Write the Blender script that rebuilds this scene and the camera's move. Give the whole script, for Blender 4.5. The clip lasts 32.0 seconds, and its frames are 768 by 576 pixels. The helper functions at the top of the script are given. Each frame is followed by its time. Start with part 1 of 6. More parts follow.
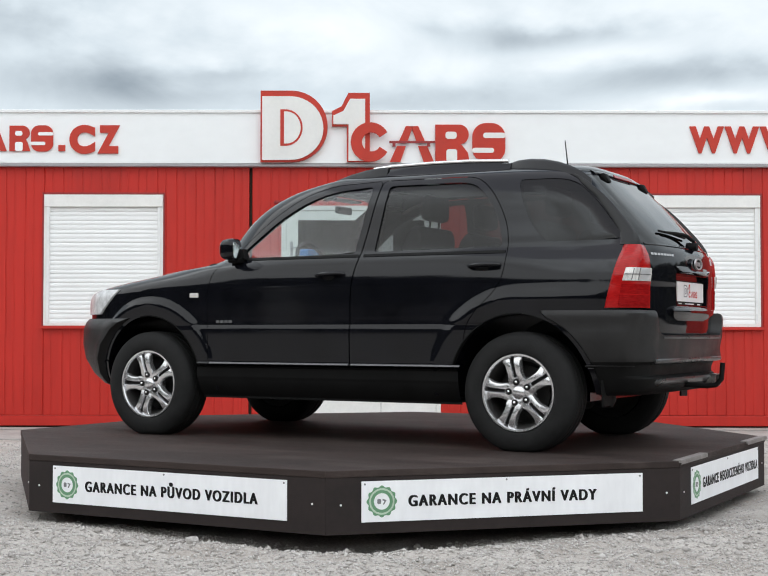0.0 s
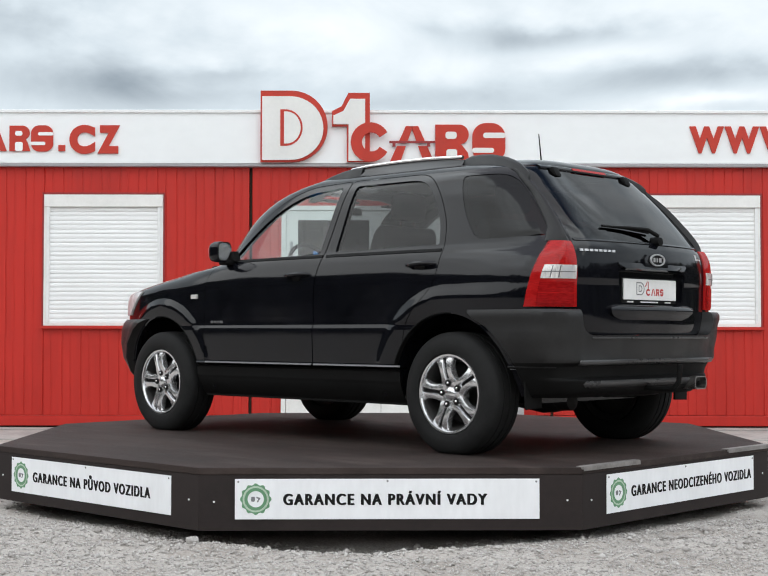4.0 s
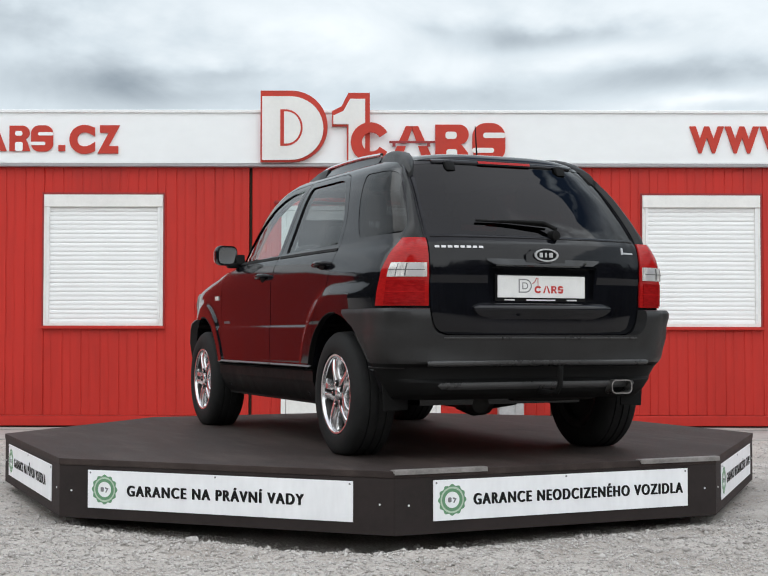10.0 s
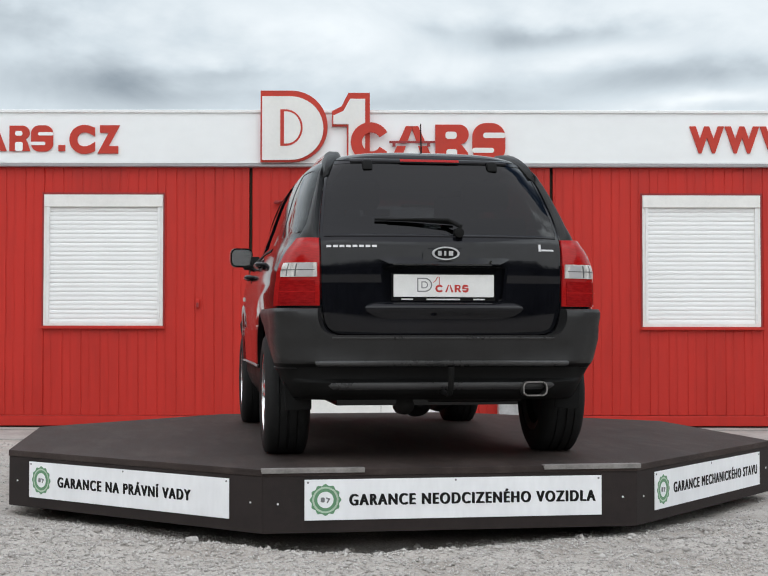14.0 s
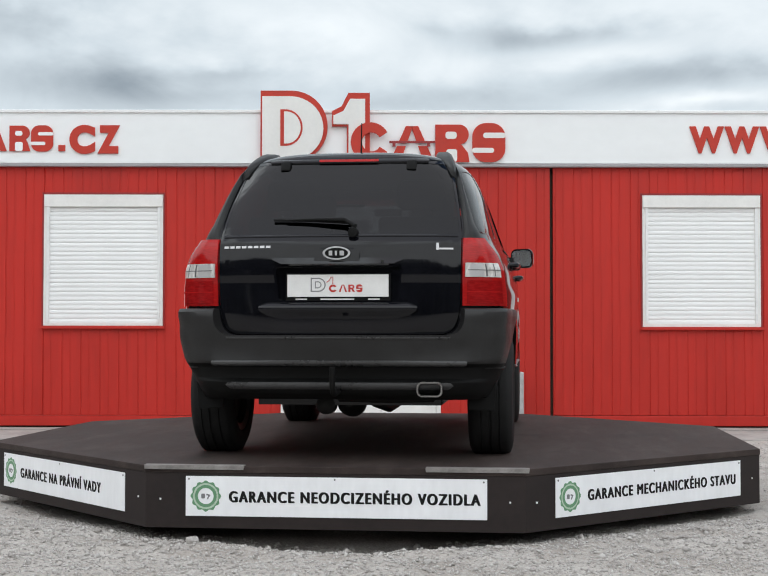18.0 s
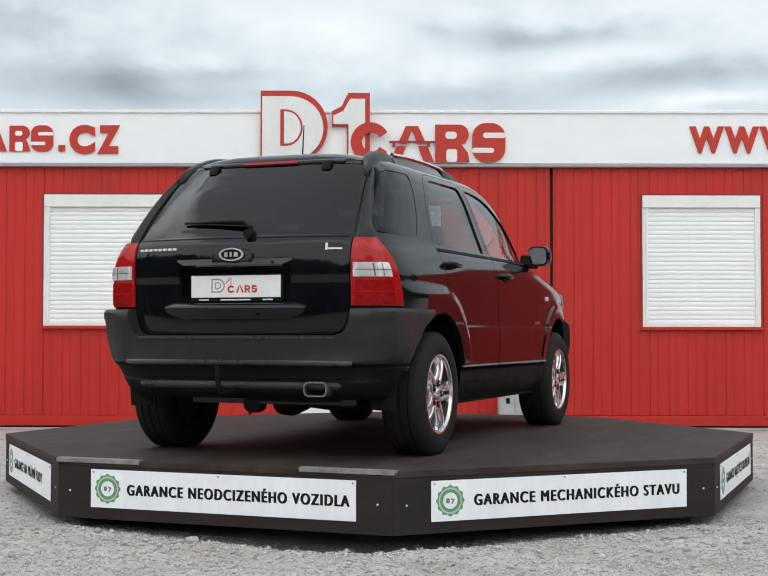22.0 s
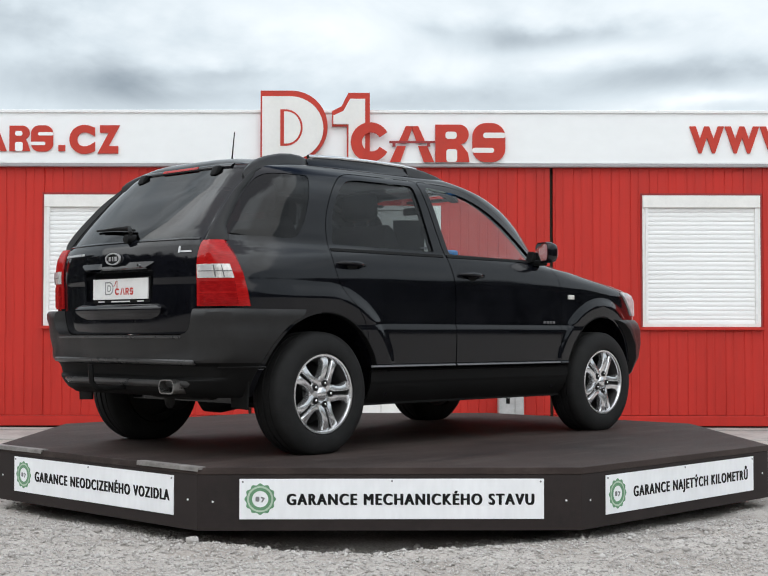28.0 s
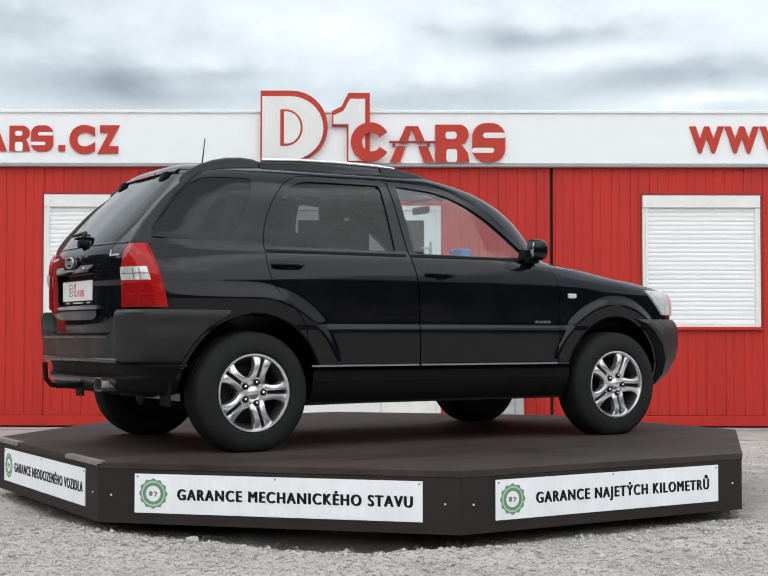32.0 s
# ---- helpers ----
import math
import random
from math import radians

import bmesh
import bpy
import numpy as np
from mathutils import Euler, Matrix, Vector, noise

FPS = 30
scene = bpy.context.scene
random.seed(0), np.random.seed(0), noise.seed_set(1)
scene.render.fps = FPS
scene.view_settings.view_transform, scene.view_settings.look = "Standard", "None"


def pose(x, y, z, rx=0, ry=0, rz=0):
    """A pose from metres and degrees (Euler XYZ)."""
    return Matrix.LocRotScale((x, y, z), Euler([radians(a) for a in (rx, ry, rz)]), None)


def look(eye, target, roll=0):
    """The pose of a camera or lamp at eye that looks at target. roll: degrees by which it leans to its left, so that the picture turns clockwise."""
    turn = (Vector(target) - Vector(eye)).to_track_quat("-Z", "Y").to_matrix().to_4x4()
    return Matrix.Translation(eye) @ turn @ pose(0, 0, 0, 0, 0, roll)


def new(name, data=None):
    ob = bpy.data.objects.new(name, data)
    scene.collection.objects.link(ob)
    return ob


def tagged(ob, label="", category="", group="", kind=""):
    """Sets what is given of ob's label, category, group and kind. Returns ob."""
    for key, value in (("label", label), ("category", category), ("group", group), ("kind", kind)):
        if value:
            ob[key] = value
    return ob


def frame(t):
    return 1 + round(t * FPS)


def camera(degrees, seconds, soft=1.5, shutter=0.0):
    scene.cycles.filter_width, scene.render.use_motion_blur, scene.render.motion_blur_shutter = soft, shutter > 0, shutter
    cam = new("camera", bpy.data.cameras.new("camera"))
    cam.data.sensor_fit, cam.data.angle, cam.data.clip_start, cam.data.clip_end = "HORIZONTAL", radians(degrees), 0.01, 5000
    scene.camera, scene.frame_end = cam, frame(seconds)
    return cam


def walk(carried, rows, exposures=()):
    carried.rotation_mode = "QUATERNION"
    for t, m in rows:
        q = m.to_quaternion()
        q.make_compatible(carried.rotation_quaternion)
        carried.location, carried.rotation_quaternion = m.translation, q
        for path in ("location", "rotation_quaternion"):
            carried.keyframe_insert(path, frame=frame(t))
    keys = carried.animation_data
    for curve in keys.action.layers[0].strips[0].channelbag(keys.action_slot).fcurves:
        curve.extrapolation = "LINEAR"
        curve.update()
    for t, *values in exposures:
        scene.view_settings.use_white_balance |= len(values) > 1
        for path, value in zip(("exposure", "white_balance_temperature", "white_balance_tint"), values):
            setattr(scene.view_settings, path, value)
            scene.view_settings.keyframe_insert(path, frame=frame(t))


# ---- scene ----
import functools

# ---- camera: a tripod in front of the turntable ----
DECK = 0.38                       # height of the turntable's deck over the gravel
WALL = 6.00                       # y of the red wall
cam = camera(31.74, 32.0, soft=1.2)
VIEW = pose(0, -8.984, DECK + 0.6755, 91.913, 0, -0.09) @ pose(0, 0, 0, 0, 0, 0.066)
walk(cam, [(0, VIEW), (32.0, VIEW)], [(0, 0.27), (6, 0.27), (10, 0.22), (13, 0.16), (19, 0.15), (25, 0.24), (28, 0.27), (32, 0.27)])

# ---- world, sun, exposure ----
SUN_UP, SUN_ROUND = 44, 200


def link(nt, a, b):
    nt.links.new(a, b)


def node(nt, kind, **inputs):
    n = nt.nodes.new(kind)
    for k, v in inputs.items():
        if k in n.inputs.keys():
            n.inputs[k].default_value = v
    return n


def build_world():
    """Broken cloud: a noisy white and grey layer, darker and brighter banks over the cabins, blue gaps high up."""
    w = bpy.data.worlds.new("overcast_sky")
    scene.world = w
    w.use_nodes = True
    nt = w.node_tree
    nt.nodes.clear()

    def calc(op, a, b=None, c=None):
        n = nt.nodes.new("ShaderNodeMath")
        n.operation = op
        for i, v in enumerate((a, b, c)):
            if v is None:
                continue
            if isinstance(v, (int, float)):
                n.inputs[i].default_value = v
            else:
                link(nt, v, n.inputs[i])
        return n.outputs[0]

    def blend(kind, fac, a, b):
        n = nt.nodes.new("ShaderNodeMix")
        n.data_type, n.blend_type = "RGBA", kind
        for i, v in ((0, fac), (6, a), (7, b)):
            if isinstance(v, (int, float)):
                n.inputs[i].default_value = v
            elif isinstance(v, tuple):
                n.inputs[i].default_value = (*v, 1)
            else:
                link(nt, v, n.inputs[i])
        return n.outputs[2]
    out = node(nt, "ShaderNodeOutputWorld")
    bg = node(nt, "ShaderNodeBackground", Strength=1.0)
    sky = node(nt, "ShaderNodeTexSky")
    sky.sky_type = "NISHITA"
    sky.sun_disc = False
    sky.sun_elevation, sky.sun_rotation = radians(SUN_UP), radians(SUN_ROUND)
    blue = blend("MULTIPLY", 1.0, sky.outputs[0], (0.105, 0.105, 0.105))
    tc = node(nt, "ShaderNodeTexCoord")
    way = tc.outputs["Generated"]
    stretch = node(nt, "ShaderNodeMapping")
    stretch.inputs["Scale"].default_value = (1.0, 1.0, 2.0)
    link(nt, way, stretch.inputs["Vector"])
    n1 = node(nt, "ShaderNodeTexNoise", Scale=7.0, Detail=8.0, Roughness=0.55, Distortion=0.5)
    n2 = node(nt, "ShaderNodeTexNoise", Scale=2.5, Detail=6.0, Roughness=0.55, Distortion=0.3)
    n3 = node(nt, "ShaderNodeTexNoise", Scale=16.0, Detail=4.0)
    for n in (n1, n2, n3):
        link(nt, stretch.outputs[0], n.inputs["Vector"])
    sep = node(nt, "ShaderNodeSeparateXYZ")
    link(nt, way, sep.inputs[0])
    X, Y, Z = sep.outputs
    wob = calc("MULTIPLY_ADD", n3.outputs["Fac"], 3.0, -1.5)
    az = calc("ADD", calc("MULTIPLY", calc("ARCTAN2", X, Y), 57.3), calc("MULTIPLY", wob, 1.6))
    el = calc("ADD", calc("MULTIPLY", calc("ARCSINE", Z), 57.3), calc("MULTIPLY", wob, 0.4))
    v = calc("MULTIPLY_ADD", n1.outputs["Fac"], 0.42, calc("MULTIPLY_ADD", n3.outputs["Fac"], 0.28, 0.435))
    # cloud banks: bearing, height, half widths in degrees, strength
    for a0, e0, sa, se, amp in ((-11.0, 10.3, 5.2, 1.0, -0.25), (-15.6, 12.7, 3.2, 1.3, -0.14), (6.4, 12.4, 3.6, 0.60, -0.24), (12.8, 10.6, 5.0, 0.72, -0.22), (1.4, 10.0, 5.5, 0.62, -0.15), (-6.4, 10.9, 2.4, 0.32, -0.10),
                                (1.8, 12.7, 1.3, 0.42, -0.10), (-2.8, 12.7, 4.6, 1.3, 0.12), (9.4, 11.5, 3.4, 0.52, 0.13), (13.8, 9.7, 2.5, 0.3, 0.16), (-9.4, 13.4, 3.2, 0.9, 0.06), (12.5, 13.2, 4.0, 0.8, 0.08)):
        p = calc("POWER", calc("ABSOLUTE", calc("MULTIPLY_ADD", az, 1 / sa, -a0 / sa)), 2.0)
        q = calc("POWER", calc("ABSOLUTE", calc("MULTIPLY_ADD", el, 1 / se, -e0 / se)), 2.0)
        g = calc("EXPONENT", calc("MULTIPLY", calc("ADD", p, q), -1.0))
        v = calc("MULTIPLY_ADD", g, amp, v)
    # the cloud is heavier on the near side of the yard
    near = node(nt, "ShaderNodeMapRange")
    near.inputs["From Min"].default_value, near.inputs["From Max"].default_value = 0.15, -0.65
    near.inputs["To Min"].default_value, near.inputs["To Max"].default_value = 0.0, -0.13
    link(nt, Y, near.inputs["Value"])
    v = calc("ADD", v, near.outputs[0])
    shade = node(nt, "ShaderNodeValToRGB")
    e = shade.color_ramp.elements
    e[0].position, e[0].color = 0.42, (0.255, 0.305, 0.355, 1)
    e[1].position, e[1].color = 0.95, (0.85, 0.905, 0.94, 1)
    mid = e.new(0.72)
    mid.color = (0.60, 0.675, 0.73, 1)
    link(nt, v, shade.inputs[0])
    up = node(nt, "ShaderNodeMapRange")
    up.inputs["From Min"].default_value, up.inputs["From Max"].default_value = 0.60, 0.92
    up.inputs["To Min"].default_value, up.inputs["To Max"].default_value = 1.0, 2.9
    link(nt, Z, up.inputs["Value"])
    # overhead the cloud breaks into thick and thin patches
    n4 = node(nt, "ShaderNodeTexNoise", Scale=4.5, Detail=6.0, Roughness=0.6, Distortion=0.6)
    link(nt, way, n4.inputs["Vector"])
    patchy = node(nt, "ShaderNodeMapRange")
    patchy.inputs["From Min"].default_value, patchy.inputs["From Max"].default_value = 0.40, 0.62
    patchy.inputs["To Min"].default_value, patchy.inputs["To Max"].default_value = -0.35, 0.35
    link(nt, n4.outputs["Fac"], patchy.inputs["Value"])
    aloft = node(nt, "ShaderNodeMapRange")
    aloft.inputs["From Min"].default_value, aloft.inputs["From Max"].default_value = 0.45, 0.65
    link(nt, Z, aloft.inputs["Value"])
    thick = calc("MULTIPLY_ADD", calc("MULTIPLY", patchy.outputs[0], aloft.outputs[0]), up.outputs[0], up.outputs[0])
    cloud = blend("MULTIPLY", 1.0, shade.outputs[0], thick)
    gap = node(nt, "ShaderNodeMapRange")
    gap.inputs["From Min"].default_value, gap.inputs["From Max"].default_value = 0.48, 0.58
    # the cloud opens towards the zenith
    rift = node(nt, "ShaderNodeVectorMath")
    rift.operation = "DOT_PRODUCT"
    rift.inputs[1].default_value = (0.53, 0.42, 0.737)
    link(nt, way, rift.inputs[0])
    opened = calc("ADD", calc("MULTIPLY_ADD", n1.outputs["Fac"], 0.5, calc("MULTIPLY", n2.outputs["Fac"], 0.5)), calc("MAXIMUM", calc("MULTIPLY_ADD", Z, 2.0, -1.62), calc("MULTIPLY_ADD", rift.outputs["Value"], 2.0, -1.85)))
    link(nt, opened, gap.inputs["Value"])
    high = node(nt, "ShaderNodeMapRange")
    high.inputs["From Min"].default_value, high.inputs["From Max"].default_value = 0.66, 0.80
    link(nt, Z, high.inputs["Value"])
    fac = calc("MULTIPLY", gap.outputs[0], high.outputs[0])
    link(nt, blend("MIX", fac, cloud, blue), bg.inputs["Color"])
    link(nt, bg.outputs[0], out.inputs["Surface"])


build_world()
sun = new("sun", bpy.data.lights.new("sun", "SUN"))
sun.data.energy, sun.data.angle, sun.data.color = 2.40, radians(150), (1.0, 0.97, 0.93)
a_, b_ = radians(SUN_UP), radians(SUN_ROUND)
sun.matrix_world = look((0, 0, 30), Vector((0, 0, 30)) - Vector((math.sin(b_) * math.cos(a_), math.cos(b_) * math.cos(a_), math.sin(a_))))


# ---- materials ----
def material(name, color, rough=0.5, metal=0.0, vary=0.12, scale=9.0, bump=0.0, bump_scale=120.0, coat=0.0, rough_vary=0.1, stretch=(1, 1, 1), spec=0.5):
    """A surface with wear at two scales and fine relief."""
    m = bpy.data.materials.new(name)
    m.use_nodes = True
    nt = m.node_tree
    bsdf = nt.nodes["Principled BSDF"]
    tc = node(nt, "ShaderNodeTexCoord")
    mp = node(nt, "ShaderNodeMapping")
    mp.inputs["Scale"].default_value = stretch
    link(nt, tc.outputs["Object"], mp.inputs["Vector"])
    big = node(nt, "ShaderNodeTexNoise", Scale=scale, Detail=5.0, Roughness=0.6)
    fine = node(nt, "ShaderNodeTexNoise", Scale=scale * 9, Detail=3.0)
    link(nt, mp.outputs[0], big.inputs["Vector"])
    link(nt, mp.outputs[0], fine.inputs["Vector"])
    add = node(nt, "ShaderNodeMath")
    add.operation = "MULTIPLY_ADD"
    add.inputs[1].default_value = 0.45
    link(nt, fine.outputs["Fac"], add.inputs[0])
    link(nt, big.outputs["Fac"], add.inputs[2])
    ramp = node(nt, "ShaderNodeValToRGB")
    e = ramp.color_ramp.elements
    e[0].position, e[1].position = 0.48, 0.98
    e[0].color = (*[max(0, c * (1 - vary)) for c in color], 1)
    e[1].color = (*[min(1, c * (1 + vary)) for c in color], 1)
    link(nt, add.outputs[0], ramp.inputs[0])
    link(nt, ramp.outputs[0], bsdf.inputs["Base Color"])
    rr = node(nt, "ShaderNodeMapRange")
    rr.inputs["From Min"].default_value, rr.inputs["From Max"].default_value = 0.4, 1.0
    rr.inputs["To Min"].default_value = max(0.0, rough - rough_vary)
    rr.inputs["To Max"].default_value = min(1.0, rough + rough_vary)
    link(nt, add.outputs[0], rr.inputs["Value"])
    link(nt, rr.outputs[0], bsdf.inputs["Roughness"])
    bsdf.inputs["Metallic"].default_value = metal
    bsdf.inputs["Specular IOR Level"].default_value = spec
    if coat:
        bsdf.inputs["Coat Weight"].default_value = coat
        bsdf.inputs["Coat Roughness"].default_value = 0.03
    if bump:
        g = node(nt, "ShaderNodeTexNoise", Scale=bump_scale, Detail=4.0)
        link(nt, mp.outputs[0], g.inputs["Vector"])
        b = node(nt, "ShaderNodeBump", Strength=bump, Distance=0.01)
        link(nt, g.outputs["Fac"], b.inputs["Height"])
        link(nt, b.outputs[0], bsdf.inputs["Normal"])
    return m


def glass(name, tint, rough=0.0, gloss=1.0, base=0.075):
    """A thin pane: tinted see-through, with a Fresnel gloss."""
    m = bpy.data.materials.new(name)
    m.use_nodes = True
    nt = m.node_tree
    nt.nodes.remove(nt.nodes["Principled BSDF"])
    out = nt.nodes["Material Output"]
    lw = node(nt, "ShaderNodeLayerWeight", Blend=0.5)
    pw = node(nt, "ShaderNodeMath")
    pw.operation, pw.inputs[1].default_value = "POWER", 5.0
    link(nt, lw.outputs["Facing"], pw.inputs[0])
    fr = node(nt, "ShaderNodeMath")
    fr.operation, fr.inputs[1].default_value, fr.inputs[2].default_value = "MULTIPLY_ADD", 0.95 - base, base
    link(nt, pw.outputs[0], fr.inputs[0])
    tr = node(nt, "ShaderNodeBsdfTransparent", Color=(*tint, 1))
    gl = node(nt, "ShaderNodeBsdfGlossy", Roughness=rough, Color=(gloss, gloss, gloss, 1))
    mx = node(nt, "ShaderNodeMixShader")
    link(nt, fr.outputs[0], mx.inputs[0])
    link(nt, tr.outputs[0], mx.inputs[1])
    link(nt, gl.outputs[0], mx.inputs[2])
    link(nt, mx.outputs[0], out.inputs["Surface"])
    return m


PAINT = material("black_car_paint", (0.0042, 0.0045, 0.0064), 0.08, vary=0.35, scale=5, rough_vary=0.03, spec=0.35)
PLASTIC = material("dark_grey_bumper_plastic", (0.0150, 0.0147, 0.0150), 0.42, vary=0.25, scale=7, bump=0.12, bump_scale=500, spec=0.38)
# bumper plastic made lighter: the sky highlight on its edges is in the colour
LIT_EDGE_PLASTIC = material("bumper_edge_painted_highlight", (0.045, 0.045, 0.046), 0.30, vary=0.2, scale=7)
BLACK_PLASTIC = material("black_plastic", (0.0062, 0.0062, 0.0062), 0.6, vary=0.3, scale=9, spec=0.14)
CAP_BLACK = material("satin_black_plastic", (0.007, 0.007, 0.0075), 0.42, vary=0.3, scale=9, spec=0.35)
TYRE = material("tyre_rubber", (0.0150, 0.0150, 0.0150), 0.75, vary=0.35, scale=14, bump=0.15, bump_scale=90, spec=0.2)
ALLOY = material("silver_alloy", (0.72, 0.72, 0.73), 0.22, metal=0.85, vary=0.04, scale=6, rough_vary=0.03)
CHROME = material("chrome", (0.78, 0.78, 0.79), 0.1, metal=1.0, vary=0.05, rough_vary=0.05)
TIP_STEEL = material("dull_exhaust_steel", (0.34, 0.33, 0.32), 0.3, metal=0.9, vary=0.3, scale=15)
STEEL = material("dark_steel", (0.022, 0.021, 0.020), 0.6, metal=0.3, vary=0.4, scale=12)
RED_LENS = material("red_lens", (0.37, 0.010, 0.010), 0.10, vary=0.3, scale=30, stretch=(1, 1, 6), spec=0.30)
DEEP_RED = material("deep_red_lens", (0.27, 0.006, 0.007), 0.10, vary=0.35, scale=30, stretch=(1, 1, 6), spec=0.45)
CLEAR_LENS = material("clear_lens", (0.70, 0.69, 0.67), 0.2, metal=0.2, vary=0.35, scale=34, stretch=(1.6, 1.6, 0.6))
HEAD_LENS = material("head_lamp_lens", (0.58, 0.585, 0.59), 0.16, vary=0.35, scale=20)
AMBER = material("amber_lens", (0.66, 0.645, 0.61), 0.2, vary=0.2, scale=20, coat=0.5)
CLEAR_GLASS = glass("car_glass", (0.78, 0.85, 0.85), base=0.07)
TINT_GLASS = glass("light_tinted_glass", (0.215, 0.225, 0.23), base=0.034)
DARK_GLASS = glass("privacy_glass", (0.135, 0.14, 0.145), base=0.029)
BACK_GLASS = glass("dark_privacy_glass", (0.03, 0.032, 0.035), base=0.028)
REAR_GLASS = glass("rear_window_glass", (0.020, 0.021, 0.023), base=0.038)
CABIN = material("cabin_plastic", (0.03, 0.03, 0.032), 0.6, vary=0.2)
FABRIC = material("seat_cloth", (0.05, 0.05, 0.053), 0.9, vary=0.25, scale=25, bump=0.2, bump_scale=300)
LINING = material("head_lining", (0.3, 0.3, 0.29), 0.9, vary=0.08)
BLUE = material("blue_plastic", (0.04, 0.24, 0.62), 0.5)
WHITE_PLATE = material("white_plate", (0.78, 0.78, 0.77), 0.35, vary=0.05, scale=15)
RED_PRINT = material("red_print", (0.50, 0.03, 0.022), 0.5, vary=0.1)
GREY_PRINT = material("grey_print", (0.20, 0.20, 0.21), 0.5, vary=0.1)
BLACK_PRINT = material("black_print", (0.007, 0.007, 0.007), 0.6, vary=0.2, spec=0.2)
GREEN_PRINT = material("green_print", (0.14, 0.31, 0.17), 0.5, vary=0.12)
PALE_GREEN = material("pale_green_print", (0.50, 0.62, 0.50), 0.5, vary=0.1)
SIGN_WHITE = material("sign_white", (0.90, 0.91, 0.93), 0.42, vary=0.06, scale=4, stretch=(1, 1, 0.3))
PLY = material("brown_film_plywood", (0.0235, 0.0172, 0.0162), 0.7, spec=0.3, vary=0.35, scale=3.5, bump=0.12, bump_scale=160)
WORN_EDGE = material("worn_metal_edge", (0.24, 0.225, 0.215), 0.55, metal=0.3, vary=0.35, scale=12)
RED_WALL = material("red_painted_steel", (0.505, 0.0225, 0.0140), 0.50, spec=0.38, vary=0.13, scale=1.3, stretch=(1.5, 1.5, 0.25), rough_vary=0.12, bump=0.05, bump_scale=12)
FASCIA = material("white_fascia_panel", (0.88, 0.905, 0.915), 0.45, vary=0.03, scale=1.1, stretch=(0.6, 1, 1))
LETTER_RED = material("red_letter_face", (0.50, 0.034, 0.017), 0.6, vary=0.10, scale=3)
LETTER_RIM = material("dark_red_letter_edge", (0.27, 0.022, 0.022), 0.5, vary=0.15, scale=6)
LETTER_WHITE = material("white_letter_face", (0.78, 0.78, 0.76), 0.45, vary=0.05, scale=3)
TRIM_WHITE = material("white_trim", (0.84, 0.85, 0.85), 0.3, vary=0.04)
GREY_TRIM = material("grey_gutter", (0.36, 0.35, 0.36), 0.5, metal=0.2, vary=0.1, scale=4)
SHUTTER = material("white_roller_slats", (0.89, 0.90, 0.90), 0.4, vary=0.05, scale=6, stretch=(0.4, 1, 3))
FRAME_WHITE = material("white_window_frame", (0.83, 0.825, 0.80), 0.4, vary=0.06, scale=5)
SEAM_AND_SHADE = material("dark_joint_and_gap_shade", (0.035, 0.03, 0.02), 0.8, vary=0.3)
CONCRETE = material("pale_concrete", (0.36, 0.345, 0.325), 0.9, vary=0.25, scale=2.5, bump=0.3, bump_scale=60)
DOOR_GLASS = glass("door_glass", (0.35, 0.42, 0.42), base=0.16)
FOLIAGE = material("dark_foliage", (0.036, 0.040, 0.030), 0.9, vary=0.4, scale=0.6)
GREY_BOX = material("grey_metal_box", (0.42, 0.42, 0.42), 0.5, vary=0.2, scale=9)


def gravel_material():
    m = bpy.data.materials.new("grey_gravel")
    m.use_nodes = True
    nt = m.node_tree
    bsdf = nt.nodes["Principled BSDF"]
    bsdf.inputs["Roughness"].default_value = 0.95
    bsdf.inputs["Specular IOR Level"].default_value = 0.2
    tc = node(nt, "ShaderNodeTexCoord")
    v = node(nt, "ShaderNodeTexVoronoi", Scale=105.0, Randomness=1.0)
    v2 = node(nt, "ShaderNodeTexVoronoi", Scale=260.0)
    big = node(nt, "ShaderNodeTexNoise", Scale=1.6, Detail=7.0, Roughness=0.7)
    for n in (v, v2, big):
        link(nt, tc.outputs["Object"], n.inputs["Vector"])
    sep = node(nt, "ShaderNodeSeparateColor")
    link(nt, v.outputs["Color"], sep.inputs[0])
    ramp = node(nt, "ShaderNodeValToRGB")
    e = ramp.color_ramp.elements
    e[0].position, e[0].color = 0.0, (0.45, 0.42, 0.394, 1)
    e[1].position, e[1].color = 1.0, (0.61, 0.587, 0.563, 1)
    link(nt, sep.outputs[0], ramp.inputs[0])
    tone = node(nt, "ShaderNodeValToRGB")
    t = tone.color_ramp.elements
    t[0].position, t[0].color = 0.34, (0.65, 0.617, 0.585, 1)
    t[1].position, t[1].color = 0.64, (0.97, 0.96, 0.945, 1)
    link(nt, big.outputs["Fac"], tone.inputs[0])
    mul = node(nt, "ShaderNodeMix")
    mul.data_type, mul.blend_type = "RGBA", "MULTIPLY"
    mul.inputs[0].default_value = 1.0
    link(nt, ramp.outputs[0], mul.inputs[6])
    link(nt, tone.outputs[0], mul.inputs[7])
    link(nt, mul.outputs[2], bsdf.inputs["Base Color"])
    add = node(nt, "ShaderNodeMath")
    add.operation = "ADD"
    link(nt, v.outputs["Distance"], add.inputs[0])
    link(nt, v2.outputs["Distance"], add.inputs[1])
    b = node(nt, "ShaderNodeBump", Strength=0.38, Distance=0.008)
    b.invert = True
    link(nt, add.outputs[0], b.inputs["Height"])
    link(nt, b.outputs[0], bsdf.inputs["Normal"])
    return m


